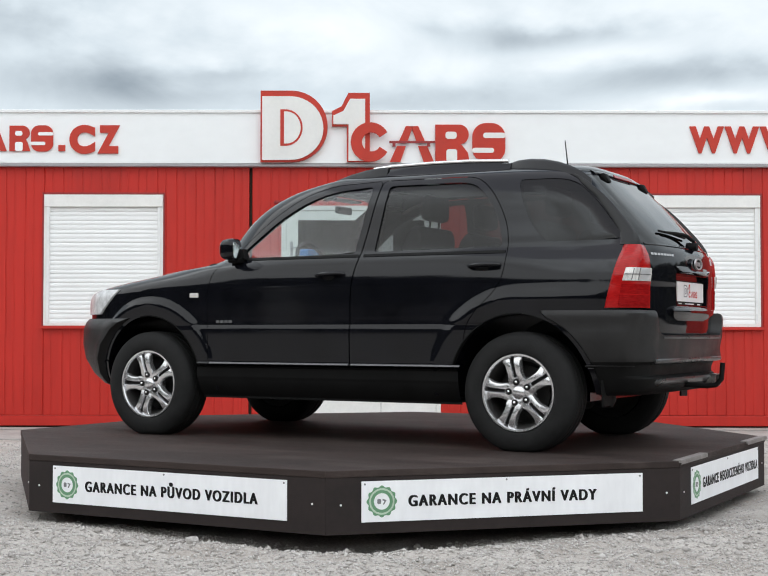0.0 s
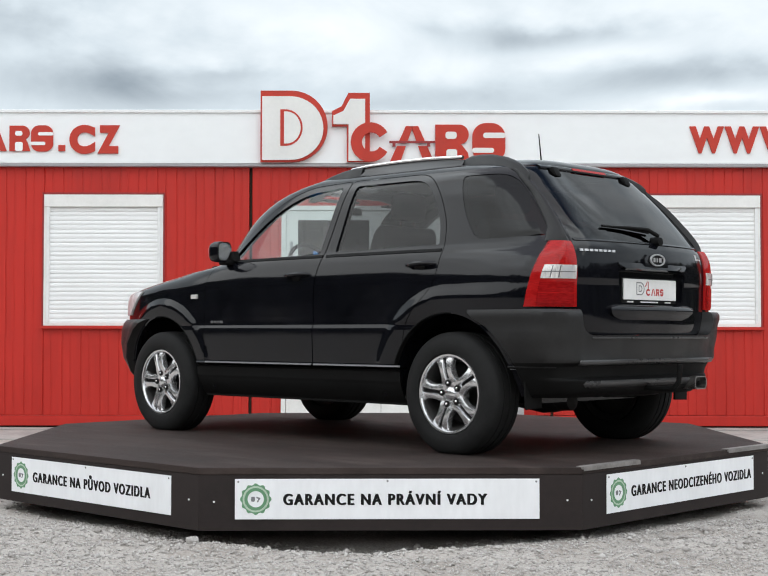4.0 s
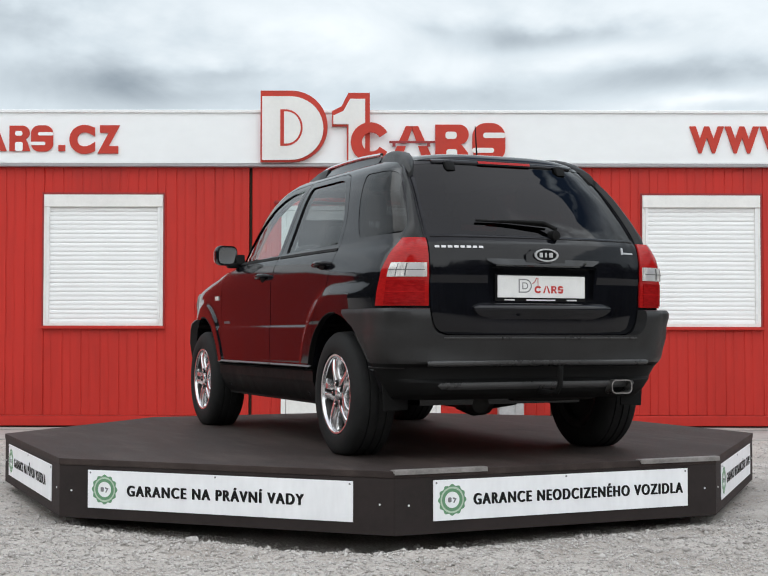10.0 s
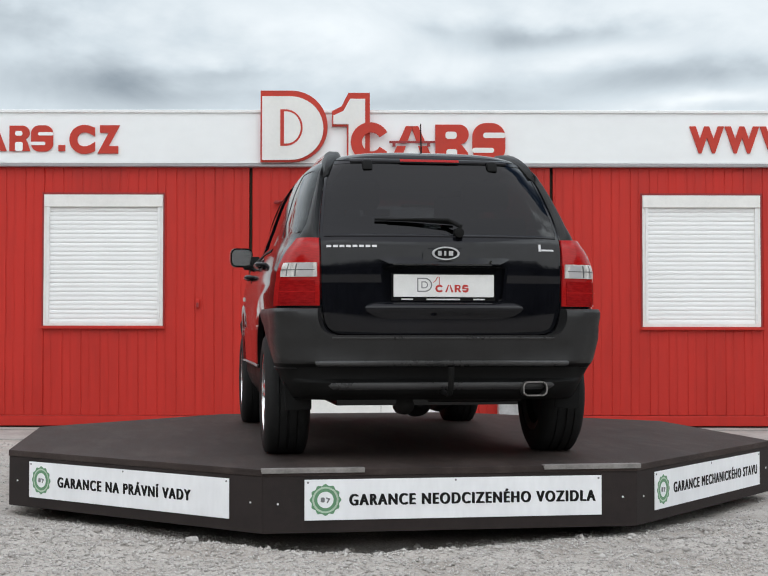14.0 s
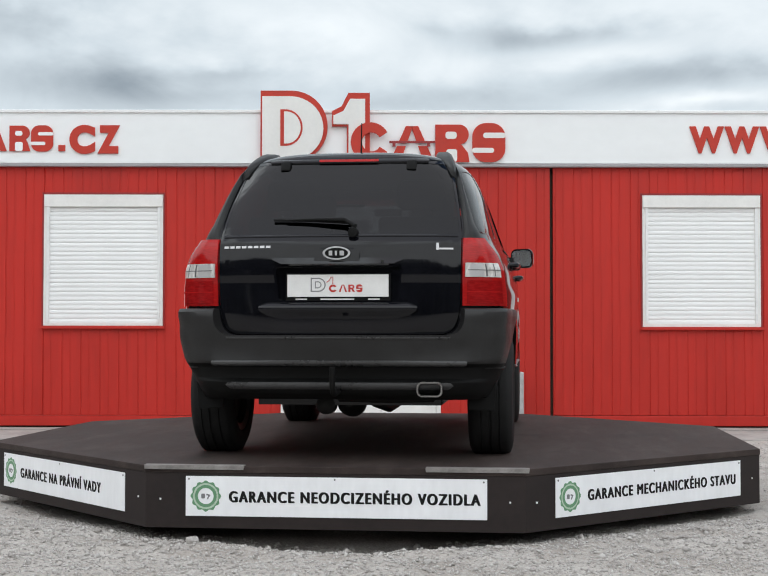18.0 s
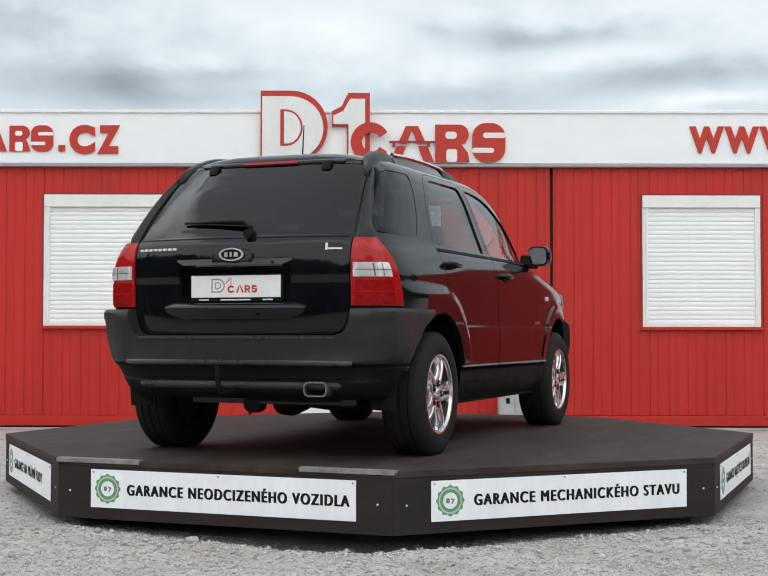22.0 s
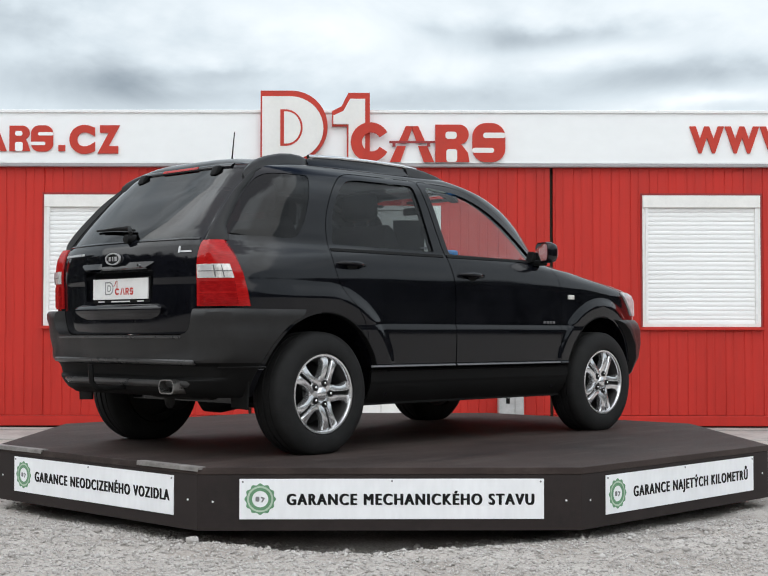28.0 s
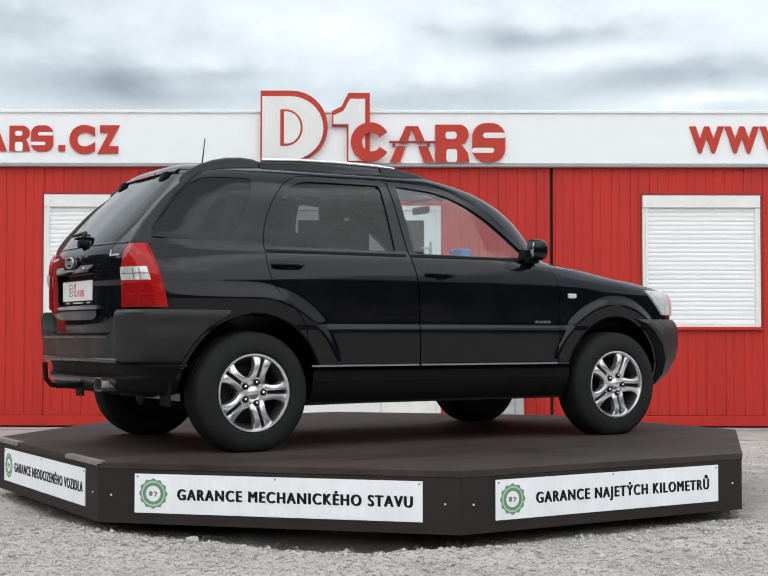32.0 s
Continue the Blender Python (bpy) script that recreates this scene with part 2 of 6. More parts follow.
def stone_material():
    m = bpy.data.materials.new("loose_stone")
    m.use_nodes = True
    nt = m.node_tree
    bsdf = nt.nodes["Principled BSDF"]
    bsdf.inputs["Roughness"].default_value = 0.95
    bsdf.inputs["Specular IOR Level"].default_value = 0.2
    g = node(nt, "ShaderNodeNewGeometry")
    ramp = node(nt, "ShaderNodeValToRGB")
    e = ramp.color_ramp.elements
    e[0].position, e[0].color = 0.0, (0.36, 0.337, 0.317, 1)
    e[1].position, e[1].color = 1.0, (0.57, 0.548, 0.525, 1)
    link(nt, g.outputs["Random Per Island"], ramp.inputs[0])
    link(nt, ramp.outputs[0], bsdf.inputs["Base Color"])
    return m


def deck_material():
    """Film-faced plywood, trodden and driven on: dusty scuffs along the way of the wheels."""
    m = material("brown_deck_plywood", (0.034, 0.0238, 0.0212), 0.70, spec=0.26, vary=0.45, scale=1.6, bump=0.25, bump_scale=220, stretch=(1, 0.22, 1))
    nt = m.node_tree
    bsdf = nt.nodes["Principled BSDF"]
    tc = node(nt, "ShaderNodeTexCoord")
    old = bsdf.inputs["Base Color"].links[0].from_socket
    for scale, stretch, lo, hi, color, most in ((1.5, (1.0, 0.30, 1), 0.48, 0.62, (0.064, 0.048, 0.043, 1), 0.6), (7.0, (1.0, 0.18, 1), 0.52, 0.66, (0.076, 0.059, 0.053, 1), 0.4), (2.2, (0.7, 0.7, 1), 0.55, 0.72, (0.016, 0.0125, 0.0118, 1), 0.7)):
        mp = node(nt, "ShaderNodeMapping")
        mp.inputs["Scale"].default_value = stretch
        mp.inputs["Location"].default_value = (scale, 2 * scale, 0)
        link(nt, tc.outputs["Object"], mp.inputs["Vector"])
        n = node(nt, "ShaderNodeTexNoise", Scale=scale, Detail=6.0, Roughness=0.62)
        link(nt, mp.outputs[0], n.inputs["Vector"])
        r = node(nt, "ShaderNodeMapRange")
        r.inputs["From Min"].default_value, r.inputs["From Max"].default_value = lo, hi
        r.inputs["To Max"].default_value = most
        link(nt, n.outputs["Fac"], r.inputs["Value"])
        mix = node(nt, "ShaderNodeMix")
        mix.data_type = "RGBA"
        link(nt, r.outputs[0], mix.inputs[0])
        link(nt, old, mix.inputs[6])
        mix.inputs[7].default_value = color
        old = mix.outputs[2]
    link(nt, old, bsdf.inputs["Base Color"])
    return m


DECK_PLY = deck_material()
PALE_STONE = material("pale_stone", (0.44, 0.42, 0.40), 0.9, vary=0.2, scale=30, bump=0.3, bump_scale=120)
BADGE = material("bright_badge_metal", (0.55, 0.55, 0.56), 0.35, metal=0.5, vary=0.06)
SATIN_TRIM = material("satin_grey_trim", (0.13, 0.13, 0.135), 0.4, metal=0.3, vary=0.1)
GRAVEL, STONE = gravel_material(), stone_material()


# ---- building blocks ----
def finish(bm_or_mesh, name, mat, smooth=None):
    if isinstance(bm_or_mesh, bmesh.types.BMesh):
        me = bpy.data.meshes.new(name)
        bmesh.ops.recalc_face_normals(bm_or_mesh, faces=bm_or_mesh.faces)
        bm_or_mesh.to_mesh(me)
        bm_or_mesh.free()
    else:
        me = bm_or_mesh
    if mat is not None:
        me.materials.clear()
        me.materials.append(mat)
    if smooth is not None:
        me.polygons.foreach_set("use_smooth", [True] * len(me.polygons))
        me.set_sharp_from_angle(angle=radians(smooth))
    return me


def part(name, bm, mat, parent=None, label="", smooth=None):
    """Links a bmesh or a mesh as one object, under parent."""
    ob = new(name, finish(bm, name, mat, smooth))
    if parent is not None:
        ob.parent = parent
    if label:
        ob["label"] = label
    return ob


def box(x0, x1, y0, y1, z0, z1, bevel=0.0, bm=None, seg=2):
    bm2 = bmesh.new()
    vs = [bm2.verts.new((x, y, z)) for z in (z0, z1) for y in (y0, y1) for x in (x0, x1)]
    for f in ((0, 2, 3, 1), (4, 5, 7, 6), (0, 1, 5, 4), (2, 6, 7, 3), (0, 4, 6, 2), (1, 3, 7, 5)):
        bm2.faces.new([vs[i] for i in f])
    if bevel:
        bmesh.ops.bevel(bm2, geom=list(bm2.edges), offset=bevel, segments=seg, profile=0.5, affect="EDGES")
    return merged(bm, bm2)


def merged(bm, bm2):
    if bm is None:
        return bm2
    me = bpy.data.meshes.new("t")
    bm2.to_mesh(me)
    bm2.free()
    bm.from_mesh(me)
    bpy.data.meshes.remove(me)
    return bm


def prism(pts, axis, lo, hi, bm=None, bevel=0.0):
    """A polygon pushed along an axis: points are (y,z), (x,z) or (x,y)."""
    bm2 = bmesh.new()
    put = {"x": lambda p, v: (v, p[0], p[1]), "y": lambda p, v: (p[0], v, p[1]), "z": lambda p, v: (p[0], p[1], v)}[axis]
    a = [bm2.verts.new(put(p, lo)) for p in pts]
    b = [bm2.verts.new(put(p, hi)) for p in pts]
    bm2.faces.new(a)
    bm2.faces.new(b[::-1])
    n = len(pts)
    for i in range(n):
        bm2.faces.new((a[i], b[i], b[(i + 1) % n], a[(i + 1) % n]))
    bmesh.ops.recalc_face_normals(bm2, faces=bm2.faces)
    if bevel:
        bmesh.ops.bevel(bm2, geom=list(bm2.edges), offset=bevel, segments=2, profile=0.5, affect="EDGES")
    return merged(bm, bm2)


def lathe(profile, axis="x", n=48, bm=None, centre=(0, 0, 0), closed=False):
    """Turns (radius, along) points round an axis."""
    bm2 = bmesh.new()
    rings = []
    for r, s in profile:
        ring = []
        for i in range(n):
            a = 2 * math.pi * i / n
            p = {"x": (s, r * math.cos(a), r * math.sin(a)), "y": (r * math.cos(a), s, r * math.sin(a)), "z": (r * math.cos(a), r * math.sin(a), s)}[axis]
            ring.append(bm2.verts.new(Vector(p) + Vector(centre)))
        rings.append(ring)
    pairs = list(zip(rings, rings[1:])) + ([(rings[-1], rings[0])] if closed else [])
    for a, b in pairs:
        for i in range(n):
            bm2.faces.new((a[i], a[(i + 1) % n], b[(i + 1) % n], b[i]))
    if not closed:
        bm2.faces.new(rings[0])
        bm2.faces.new(rings[-1][::-1])
    return merged(bm, bm2)


def tube(points, radius, n=10, bm=None, flat=1.0):
    """A round bar along a line of points; flat squeezes it upright."""
    bm2 = bmesh.new()
    rings = []
    pts = [Vector(p) for p in points]
    for i, p in enumerate(pts):
        d = (pts[min(i + 1, len(pts) - 1)] - pts[max(i - 1, 0)]).normalized()
        side = d.cross(Vector((0, 0, 1)))
        side = side.normalized() if side.length > 1e-4 else Vector((1, 0, 0))
        up = side.cross(d)
        r = radius[i] if isinstance(radius, (list, tuple)) else radius
        rings.append([bm2.verts.new(p + side * r * math.cos(2 * math.pi * k / n) + up * r * flat * math.sin(2 * math.pi * k / n)) for k in range(n)])
    for a, b in zip(rings, rings[1:]):
        for k in range(n):
            bm2.faces.new((a[k], a[(k + 1) % n], b[(k + 1) % n], b[k]))
    bm2.faces.new(rings[0])
    bm2.faces.new(rings[-1][::-1])
    return merged(bm, bm2)


def text_mesh(words, height, width=None, depth=0.003, bold=0.0, spacing=1.0):
    """Built-in letters standing in the x-z plane, centred, facing -y."""
    cu = bpy.data.curves.new("t", "FONT")
    cu.body, cu.size, cu.extrude, cu.offset, cu.space_character = words, 1.0, depth, bold, spacing
    cu.align_x, cu.align_y = "LEFT", "BOTTOM_BASELINE"
    ob = bpy.data.objects.new("t", cu)
    scene.collection.objects.link(ob)
    me = bpy.data.meshes.new_from_object(ob.evaluated_get(bpy.context.evaluated_depsgraph_get()))
    bpy.data.objects.remove(ob)
    bpy.data.curves.remove(cu)
    co = np.empty(len(me.vertices) * 3)
    me.vertices.foreach_get("co", co)
    co = co.reshape(-1, 3)
    cap = 0.73
    s = height / cap
    x0, x1 = co[:, 0].min(), co[:, 0].max()
    sx = width / (x1 - x0) if width else s
    out = np.stack([(co[:, 0] - (x0 + x1) / 2) * sx, -co[:, 2], (co[:, 1] - cap / 2) * s], 1)
    me.vertices.foreach_set("co", out.ravel())
    me.update()
    return me


def letters(me):
    """Splits a line of letters into one mesh a letter, accents with their letters."""
    bm = bmesh.new()
    bm.from_mesh(me)
    bpy.data.meshes.remove(me)
    bm.verts.ensure_lookup_table()
    seen, groups = set(), []
    for v in bm.verts:
        if v.index in seen:
            continue
        stack, isle = [v], []
        seen.add(v.index)
        while stack:
            q = stack.pop()
            isle.append(q)
            for e in q.link_edges:
                o = e.other_vert(q)
                if o.index not in seen:
                    seen.add(o.index)
                    stack.append(o)
        xs = [q.co.x for q in isle]
        groups.append([min(xs), max(xs), isle])
    groups.sort(key=lambda g: g[0])
    merged_ = []
    for g in groups:
        if merged_ and min(g[1], merged_[-1][1]) - max(g[0], merged_[-1][0]) > 0.4 * min(g[1] - g[0], merged_[-1][1] - merged_[-1][0]):
            merged_[-1][1] = max(g[1], merged_[-1][1])
            merged_[-1][2] += g[2]
        else:
            merged_.append(g)
    out = []
    for _, _, isle in merged_:
        faces = {f for v in isle for f in v.link_faces}
        index = {v.index: i for i, v in enumerate(isle)}
        m = bpy.data.meshes.new("letter")
        m.from_pydata([v.co[:] for v in isle], [], [[index[v.index] for v in f.verts] for f in faces])
        out.append(m)
    bm.free()
    return out


def moved(me, m):
    me.transform(m)
    return me


def ring_shape(outer, inner, y0, y1, bm=None):
    """A flat band between two outlines with the same number of (x, z) points."""
    bm2 = bmesh.new()
    loops = [[bm2.verts.new((p[0], y, p[1])) for p in o] for o in (outer, inner) for y in (y0, y1)]
    of, ob, nf, nb = loops
    n = len(outer)
    for i in range(n):
        j = (i + 1) % n
        bm2.faces.new((of[i], of[j], nf[j], nf[i]))
        bm2.faces.new((ob[j], ob[i], nb[i], nb[j]))
        bm2.faces.new((of[j], of[i], ob[i], ob[j]))
        bm2.faces.new((nf[i], nf[j], nb[j], nb[i]))
    return merged(bm, bm2)


def rounded(x0, x1, z0, z1, r, n=5):
    pts = []
    for cx, cz, a0 in ((x1 - r, z0 + r, -90), (x1 - r, z1 - r, 0), (x0 + r, z1 - r, 90), (x0 + r, z0 + r, 180)):
        for i in range(n + 1):
            a = radians(a0 + 90 * i / n)
            pts.append((cx + r * math.cos(a), cz + r * math.sin(a)))
    return pts


# ---- ground ----
def ground_height(x, y):
    h = 0.010 * noise.noise((x * 1.3, y * 1.3, 0.0)) + 0.007 * noise.noise((x * 5.0, y * 5.0, 3.0)) + 0.004 * noise.noise((x * 17.0, y * 17.0, 7.0))
    r = math.hypot(x, y)
    # gravel is heaped a little round the turntable and scraped away under its rim
    h += 0.034 * max(0.0, min(1.0, (4.6 - r) / 1.6))
    ridge = math.exp(-((r - 2.80) / 0.30) ** 2)
    h += 0.024 * ridge * (0.4 + 1.1 * noise.noise((x * 2.1, y * 2.1, 11.0)))
    h += ridge * (0.030 * noise.noise((x * 6.5, y * 6.5, 21.0)) + 0.022 * noise.noise((x * 13.0, y * 13.0, 31.0)))
    h -= 0.030 * math.exp(-((r - 2.1) / 0.32) ** 2)
    # a hollow scraped out under the front edge
    if y < 0:
        h -= 0.085 * math.exp(-((r - 2.24) / 0.28) ** 2) * math.exp(-((x + 0.16) / 0.60) ** 2)
    return h * (1.0 if r < 12 else 0.3)


def build_ground():
    def lines(lo, hi, step, far):
        fine = list(np.arange(lo, hi + step / 2, step))
        out = [v for v in (1, 3, 8, 25, 80, 250, far)]
        return [lo - v for v in out[::-1]] + fine + [hi + v for v in out]
    xs, ys = lines(-5.2, 5.2, 0.045, 900), lines(-4.0, 4.2, 0.045, 900)
    verts = [(x, y, ground_height(x, y)) for y in ys for x in xs]
    nx = len(xs)
    faces = [(j * nx + i, j * nx + i + 1, (j + 1) * nx + i + 1, (j + 1) * nx + i) for j in range(len(ys) - 1) for i in range(nx - 1)]
    me = bpy.data.meshes.new("ground")
    me.from_pydata(verts, [], faces)
    me.polygons.foreach_set("use_smooth", [True] * len(faces))
    ob = part("ground", me, GRAVEL)
    tagged(ob, "pale grey crushed gravel yard, uneven and loose", "ground", kind="structure")


def build_stones():
    rng = np.random.default_rng(4)
    base = np.array([(1, 0, 0), (-1, 0, 0), (0, 1, 0), (0, -1, 0), (0, 0, 1), (0, 0, -1)], float)
    tri = np.array([(0, 2, 4), (2, 1, 4), (1, 3, 4), (3, 0, 4), (2, 0, 5), (1, 2, 5), (3, 1, 5), (0, 3, 5)])
    spots = []
    for x0, x1, y0, y1, n, r0, r1 in ((-2.3, 2.3, -3.4, -1.5, 26000, 0.0035, 0.010), (-4.6, -1.6, -1.9, 4.1, 9000, 0.004, 0.012), (1.6, 4.6, -1.9, 4.1, 9000, 0.004, 0.012),
                                      (-2.3, 2.3, -3.4, -1.9, 550, 0.010, 0.018), (-2.3, 2.3, -2.85, -2.0, 150, 0.013, 0.026)):
        xy = np.stack([rng.uniform(x0, x1, n), rng.uniform(y0, y1, n)], 1)
        r = r0 + (r1 - r0) * rng.random(n) ** 2.2
        spots += [(x, y, s) for (x, y), s in zip(xy, r) if math.hypot(x, y) > 2.05]
    verts, faces = [], []
    for k, (x, y, r) in enumerate(spots):
        v = base * (r * rng.uniform(0.6, 1.35, (6, 1))) + rng.normal(0, r * 0.22, (6, 3))
        a = rng.uniform(0, 6.28)
        c, s = math.cos(a), math.sin(a)
        v = np.stack([c * v[:, 0] - s * v[:, 1] + x, s * v[:, 0] + c * v[:, 1] + y, v[:, 2] * 0.7 + ground_height(x, y) + r * 0.25], 1)
        verts.append(v)
        faces.append(tri + 6 * k)
    me = bpy.data.meshes.new("loose_gravel")
    me.from_pydata(np.concatenate(verts).tolist(), [], np.concatenate(faces).tolist())
    me.polygons.foreach_set("use_smooth", [True] * len(me.polygons))
    ob = part("loose_gravel", me, STONE)
    tagged(ob, "loose grey gravel stones scattered over the yard", "gravel", kind="stuff")


def build_big_stones():
    rng = random.Random(8)
    for x, y, r in ((-0.90, -2.53, 0.030), (1.25, -2.22, 0.024), (-0.105, -2.47, 0.016), (0.56, -2.51, 0.018), (-1.30, -2.78, 0.016), (0.20, -3.02, 0.016), (1.30, -2.95, 0.017)):
        bm = bmesh.new()
        bmesh.ops.create_icosphere(bm, subdivisions=2, radius=r)
        for v in bm.verts:
            v.co *= 1 + 0.35 * noise.noise(v.co * 45 + Vector((x * 9, y * 9, 0)))
            v.co.z *= 0.72
        ob = part("stone", bm, PALE_STONE)
        ob.location = (x, y, ground_height(x, y) + r * 0.35)
        ob.rotation_euler = (0, 0, rng.uniform(0, 6))
        tagged(ob, "pale angular stone lying on the gravel", "stone", group="larger stones on the gravel")


# ---- the red sales building ----
def corrugated(x0, x1, z0, z1, y=WALL, bm=None):
    """Red profiled steel: upright grooves, with a back face, from x0 to x1."""
    bm = bm or bmesh.new()
    cuts = [(x0, 0.0)]
    k = math.floor(x0 / 0.21) - 1
    while k * 0.21 < x1 + 0.3:
        for c, d in ((k * 0.21 + 0.03, 0.006), (k * 0.21 + 0.118, 0.0035)):
            for dx, dy in ((-0.009, 0.0), (-0.005, d), (0.005, d), (0.009, 0.0)):
                if x0 + 0.002 < c + dx < x1 - 0.002:
                    cuts.append((c + dx, dy))
        k += 1
    cuts.append((x1, 0.0))
    cols = []
    for x, d in cuts:
        cols.append([bm.verts.new(p) for p in ((x, y + d, z0), (x, y + d, z1), (x, y + 0.08, z1), (x, y + 0.08, z0))])
    for a, b in zip(cols, cols[1:]):
        for i in range(4):
            bm.faces.new((a[i], b[i], b[(i + 1) % 4], a[(i + 1) % 4]))
    bm.faces.new(cols[0][::-1])
    bm.faces.new(cols[-1])
    return bm


WIN_L, WIN_R, DOOR = (-3.752, -2.430, 1.135, 2.592), (2.894, 4.204, 1.128, 2.590), (-1.116, 0.654, 0.12, 2.47)
TOP = 2.92


def shutter_window(name, x0, x1, z0, z1):
    base = tagged(new(name), "white roller shutter pulled down over a window in the red wall", "window", group="shuttered windows", kind="structure")
    base.location = ((x0 + x1) / 2, WALL, z0)
    w, h = (x1 - x0) / 2, z1 - z0
    part("window_frame", ring_shape([(-w, 0), (w, 0), (w, h), (-w, h)], [(-w + 0.062, 0.03), (w - 0.062, 0.03), (w - 0.062, h - 0.14), (-w + 0.062, h - 0.14)], -0.012, 0.05), FRAME_WHITE, base)
    part("shutter_box", box(-w + 0.004, w - 0.004, -0.035, -0.0125, h - 0.138, h - 0.006, 0.004), FRAME_WHITE, base, "off-white shutter box")
    for s in (-1, 1):
        part("guide_rail", box(s * (w - 0.047) - 0.014, s * (w - 0.047) + 0.014, -0.026, -0.0125, 0.031, h - 0.14, 0.003), TRIM_WHITE, base)
    n = 26
    step = (h - 0.14 - 0.03) / n
    slat = bmesh.new()
    prof = [(0.0, 0.0), (-0.008, 0.003), (-0.0105, step * 0.45), (-0.0075, step - 0.008), (-0.002, step - 0.005), (-0.002, step), (0.006, step), (0.006, 0.0)]
    a = [slat.verts.new((-w + 0.062, p[0], p[1])) for p in prof]
    b = [slat.verts.new((w - 0.062, p[0], p[1])) for p in prof]
    for i in range(len(prof)):
        j = (i + 1) % len(prof)
        slat.faces.new((a[i], a[j], b[j], b[i]))
    slat.faces.new(a)
    slat.faces.new(b[::-1])
    me = finish(slat, "slat", SHUTTER)
    for k in range(n):
        o = new("slat", me)
        o.parent = base
        o.location = (0, 0.012, 0.03 + k * step)
    part("window_sill", box(-w - 0.025, w + 0.025, -0.05, 0.03, -0.035, -0.004, 0.004), RED_WALL, base, "red sheet-metal sill")
    # dark sheet flashing round the opening
    fl = box(-w - 0.02, w + 0.02, -0.018, 0.03, h + 0.002, h + 0.022, 0.002)
    box(-w - 0.02, -w - 0.003, -0.014, 0.03, 0, h + 0.001, 0.002, fl)
    box(w + 0.003, w + 0.02, -0.014, 0.03, 0, h + 0.001, 0.002, fl)
    part("flashing", fl, LETTER_RIM, base, "dark red sheet flashing")


def build_door():
    x0, x1, z0, z1 = DOOR
    d = tagged(new("door_1"), "white two-leaf entrance door with glass panes and lever handle", "door", kind="structure")
    d.location = ((x0 + x1) / 2, WALL, z0)
    w, h, mid = (x1 - x0) / 2, z1 - z0, -0.008 - (x0 + x1) / 2
    part("door_frame", ring_shape([(-w, 0), (w, 0), (w, h), (-w, h)], [(-w + 0.05, 0.04), (w - 0.05, 0.04), (w - 0.05, h - 0.05), (-w + 0.05, h - 0.05)], -0.02, 0.06), FRAME_WHITE, d)
    for a, b, first in ((-w + 0.054, mid - 0.002, 1), (mid + 0.002, w - 0.054, 0)):
        leaf = part("door_leaf", ring_shape([(a, 0.045), (b, 0.045), (b, h - 0.055), (a, h - 0.055)], [(a + 0.13, 0.55), (b - 0.13, 0.55), (b - 0.13, h - 0.16), (a + 0.13, h - 0.16)], -0.008, 0.045), FRAME_WHITE, d)
        p = part("pane", box(a + 0.128, b - 0.128, 0.014, 0.022, 0.548, h - 0.158), DOOR_GLASS, leaf)
        p.visible_shadow = False
        hx = a + 0.06 if first else b - 0.06
        hb = box(hx - 0.016, hx + 0.016, -0.018, -0.007, h - 0.62, h - 0.40, 0.004)
        tube([(hx, -0.018, h - 0.47), (hx, -0.055, h - 0.47), (hx + (0.03 if first else -0.03), -0.06, h - 0.47), (hx + (0.11 if first else -0.11), -0.06, h - 0.475)], 0.009, 8, hb)
        part("door_handle", hb, GREY_TRIM, leaf, "grey lever handle")
        for k in (0.3, 1.2, h - 0.35):
            part("hinge", lathe([(0.009, k), (0.009, k + 0.09)], "z", 10, centre=(b + 0.004 if first else a - 0.004, -0.015, 0)), GREY_TRIM, leaf)
    # added sheet; the unlit room's darkness is its near-black colour
    back = part("room_shade_wall", box(-w, w, 0.9, 0.93, 0, h), CABIN, d, "sheet behind the door, coloured near-black as the room's shade")


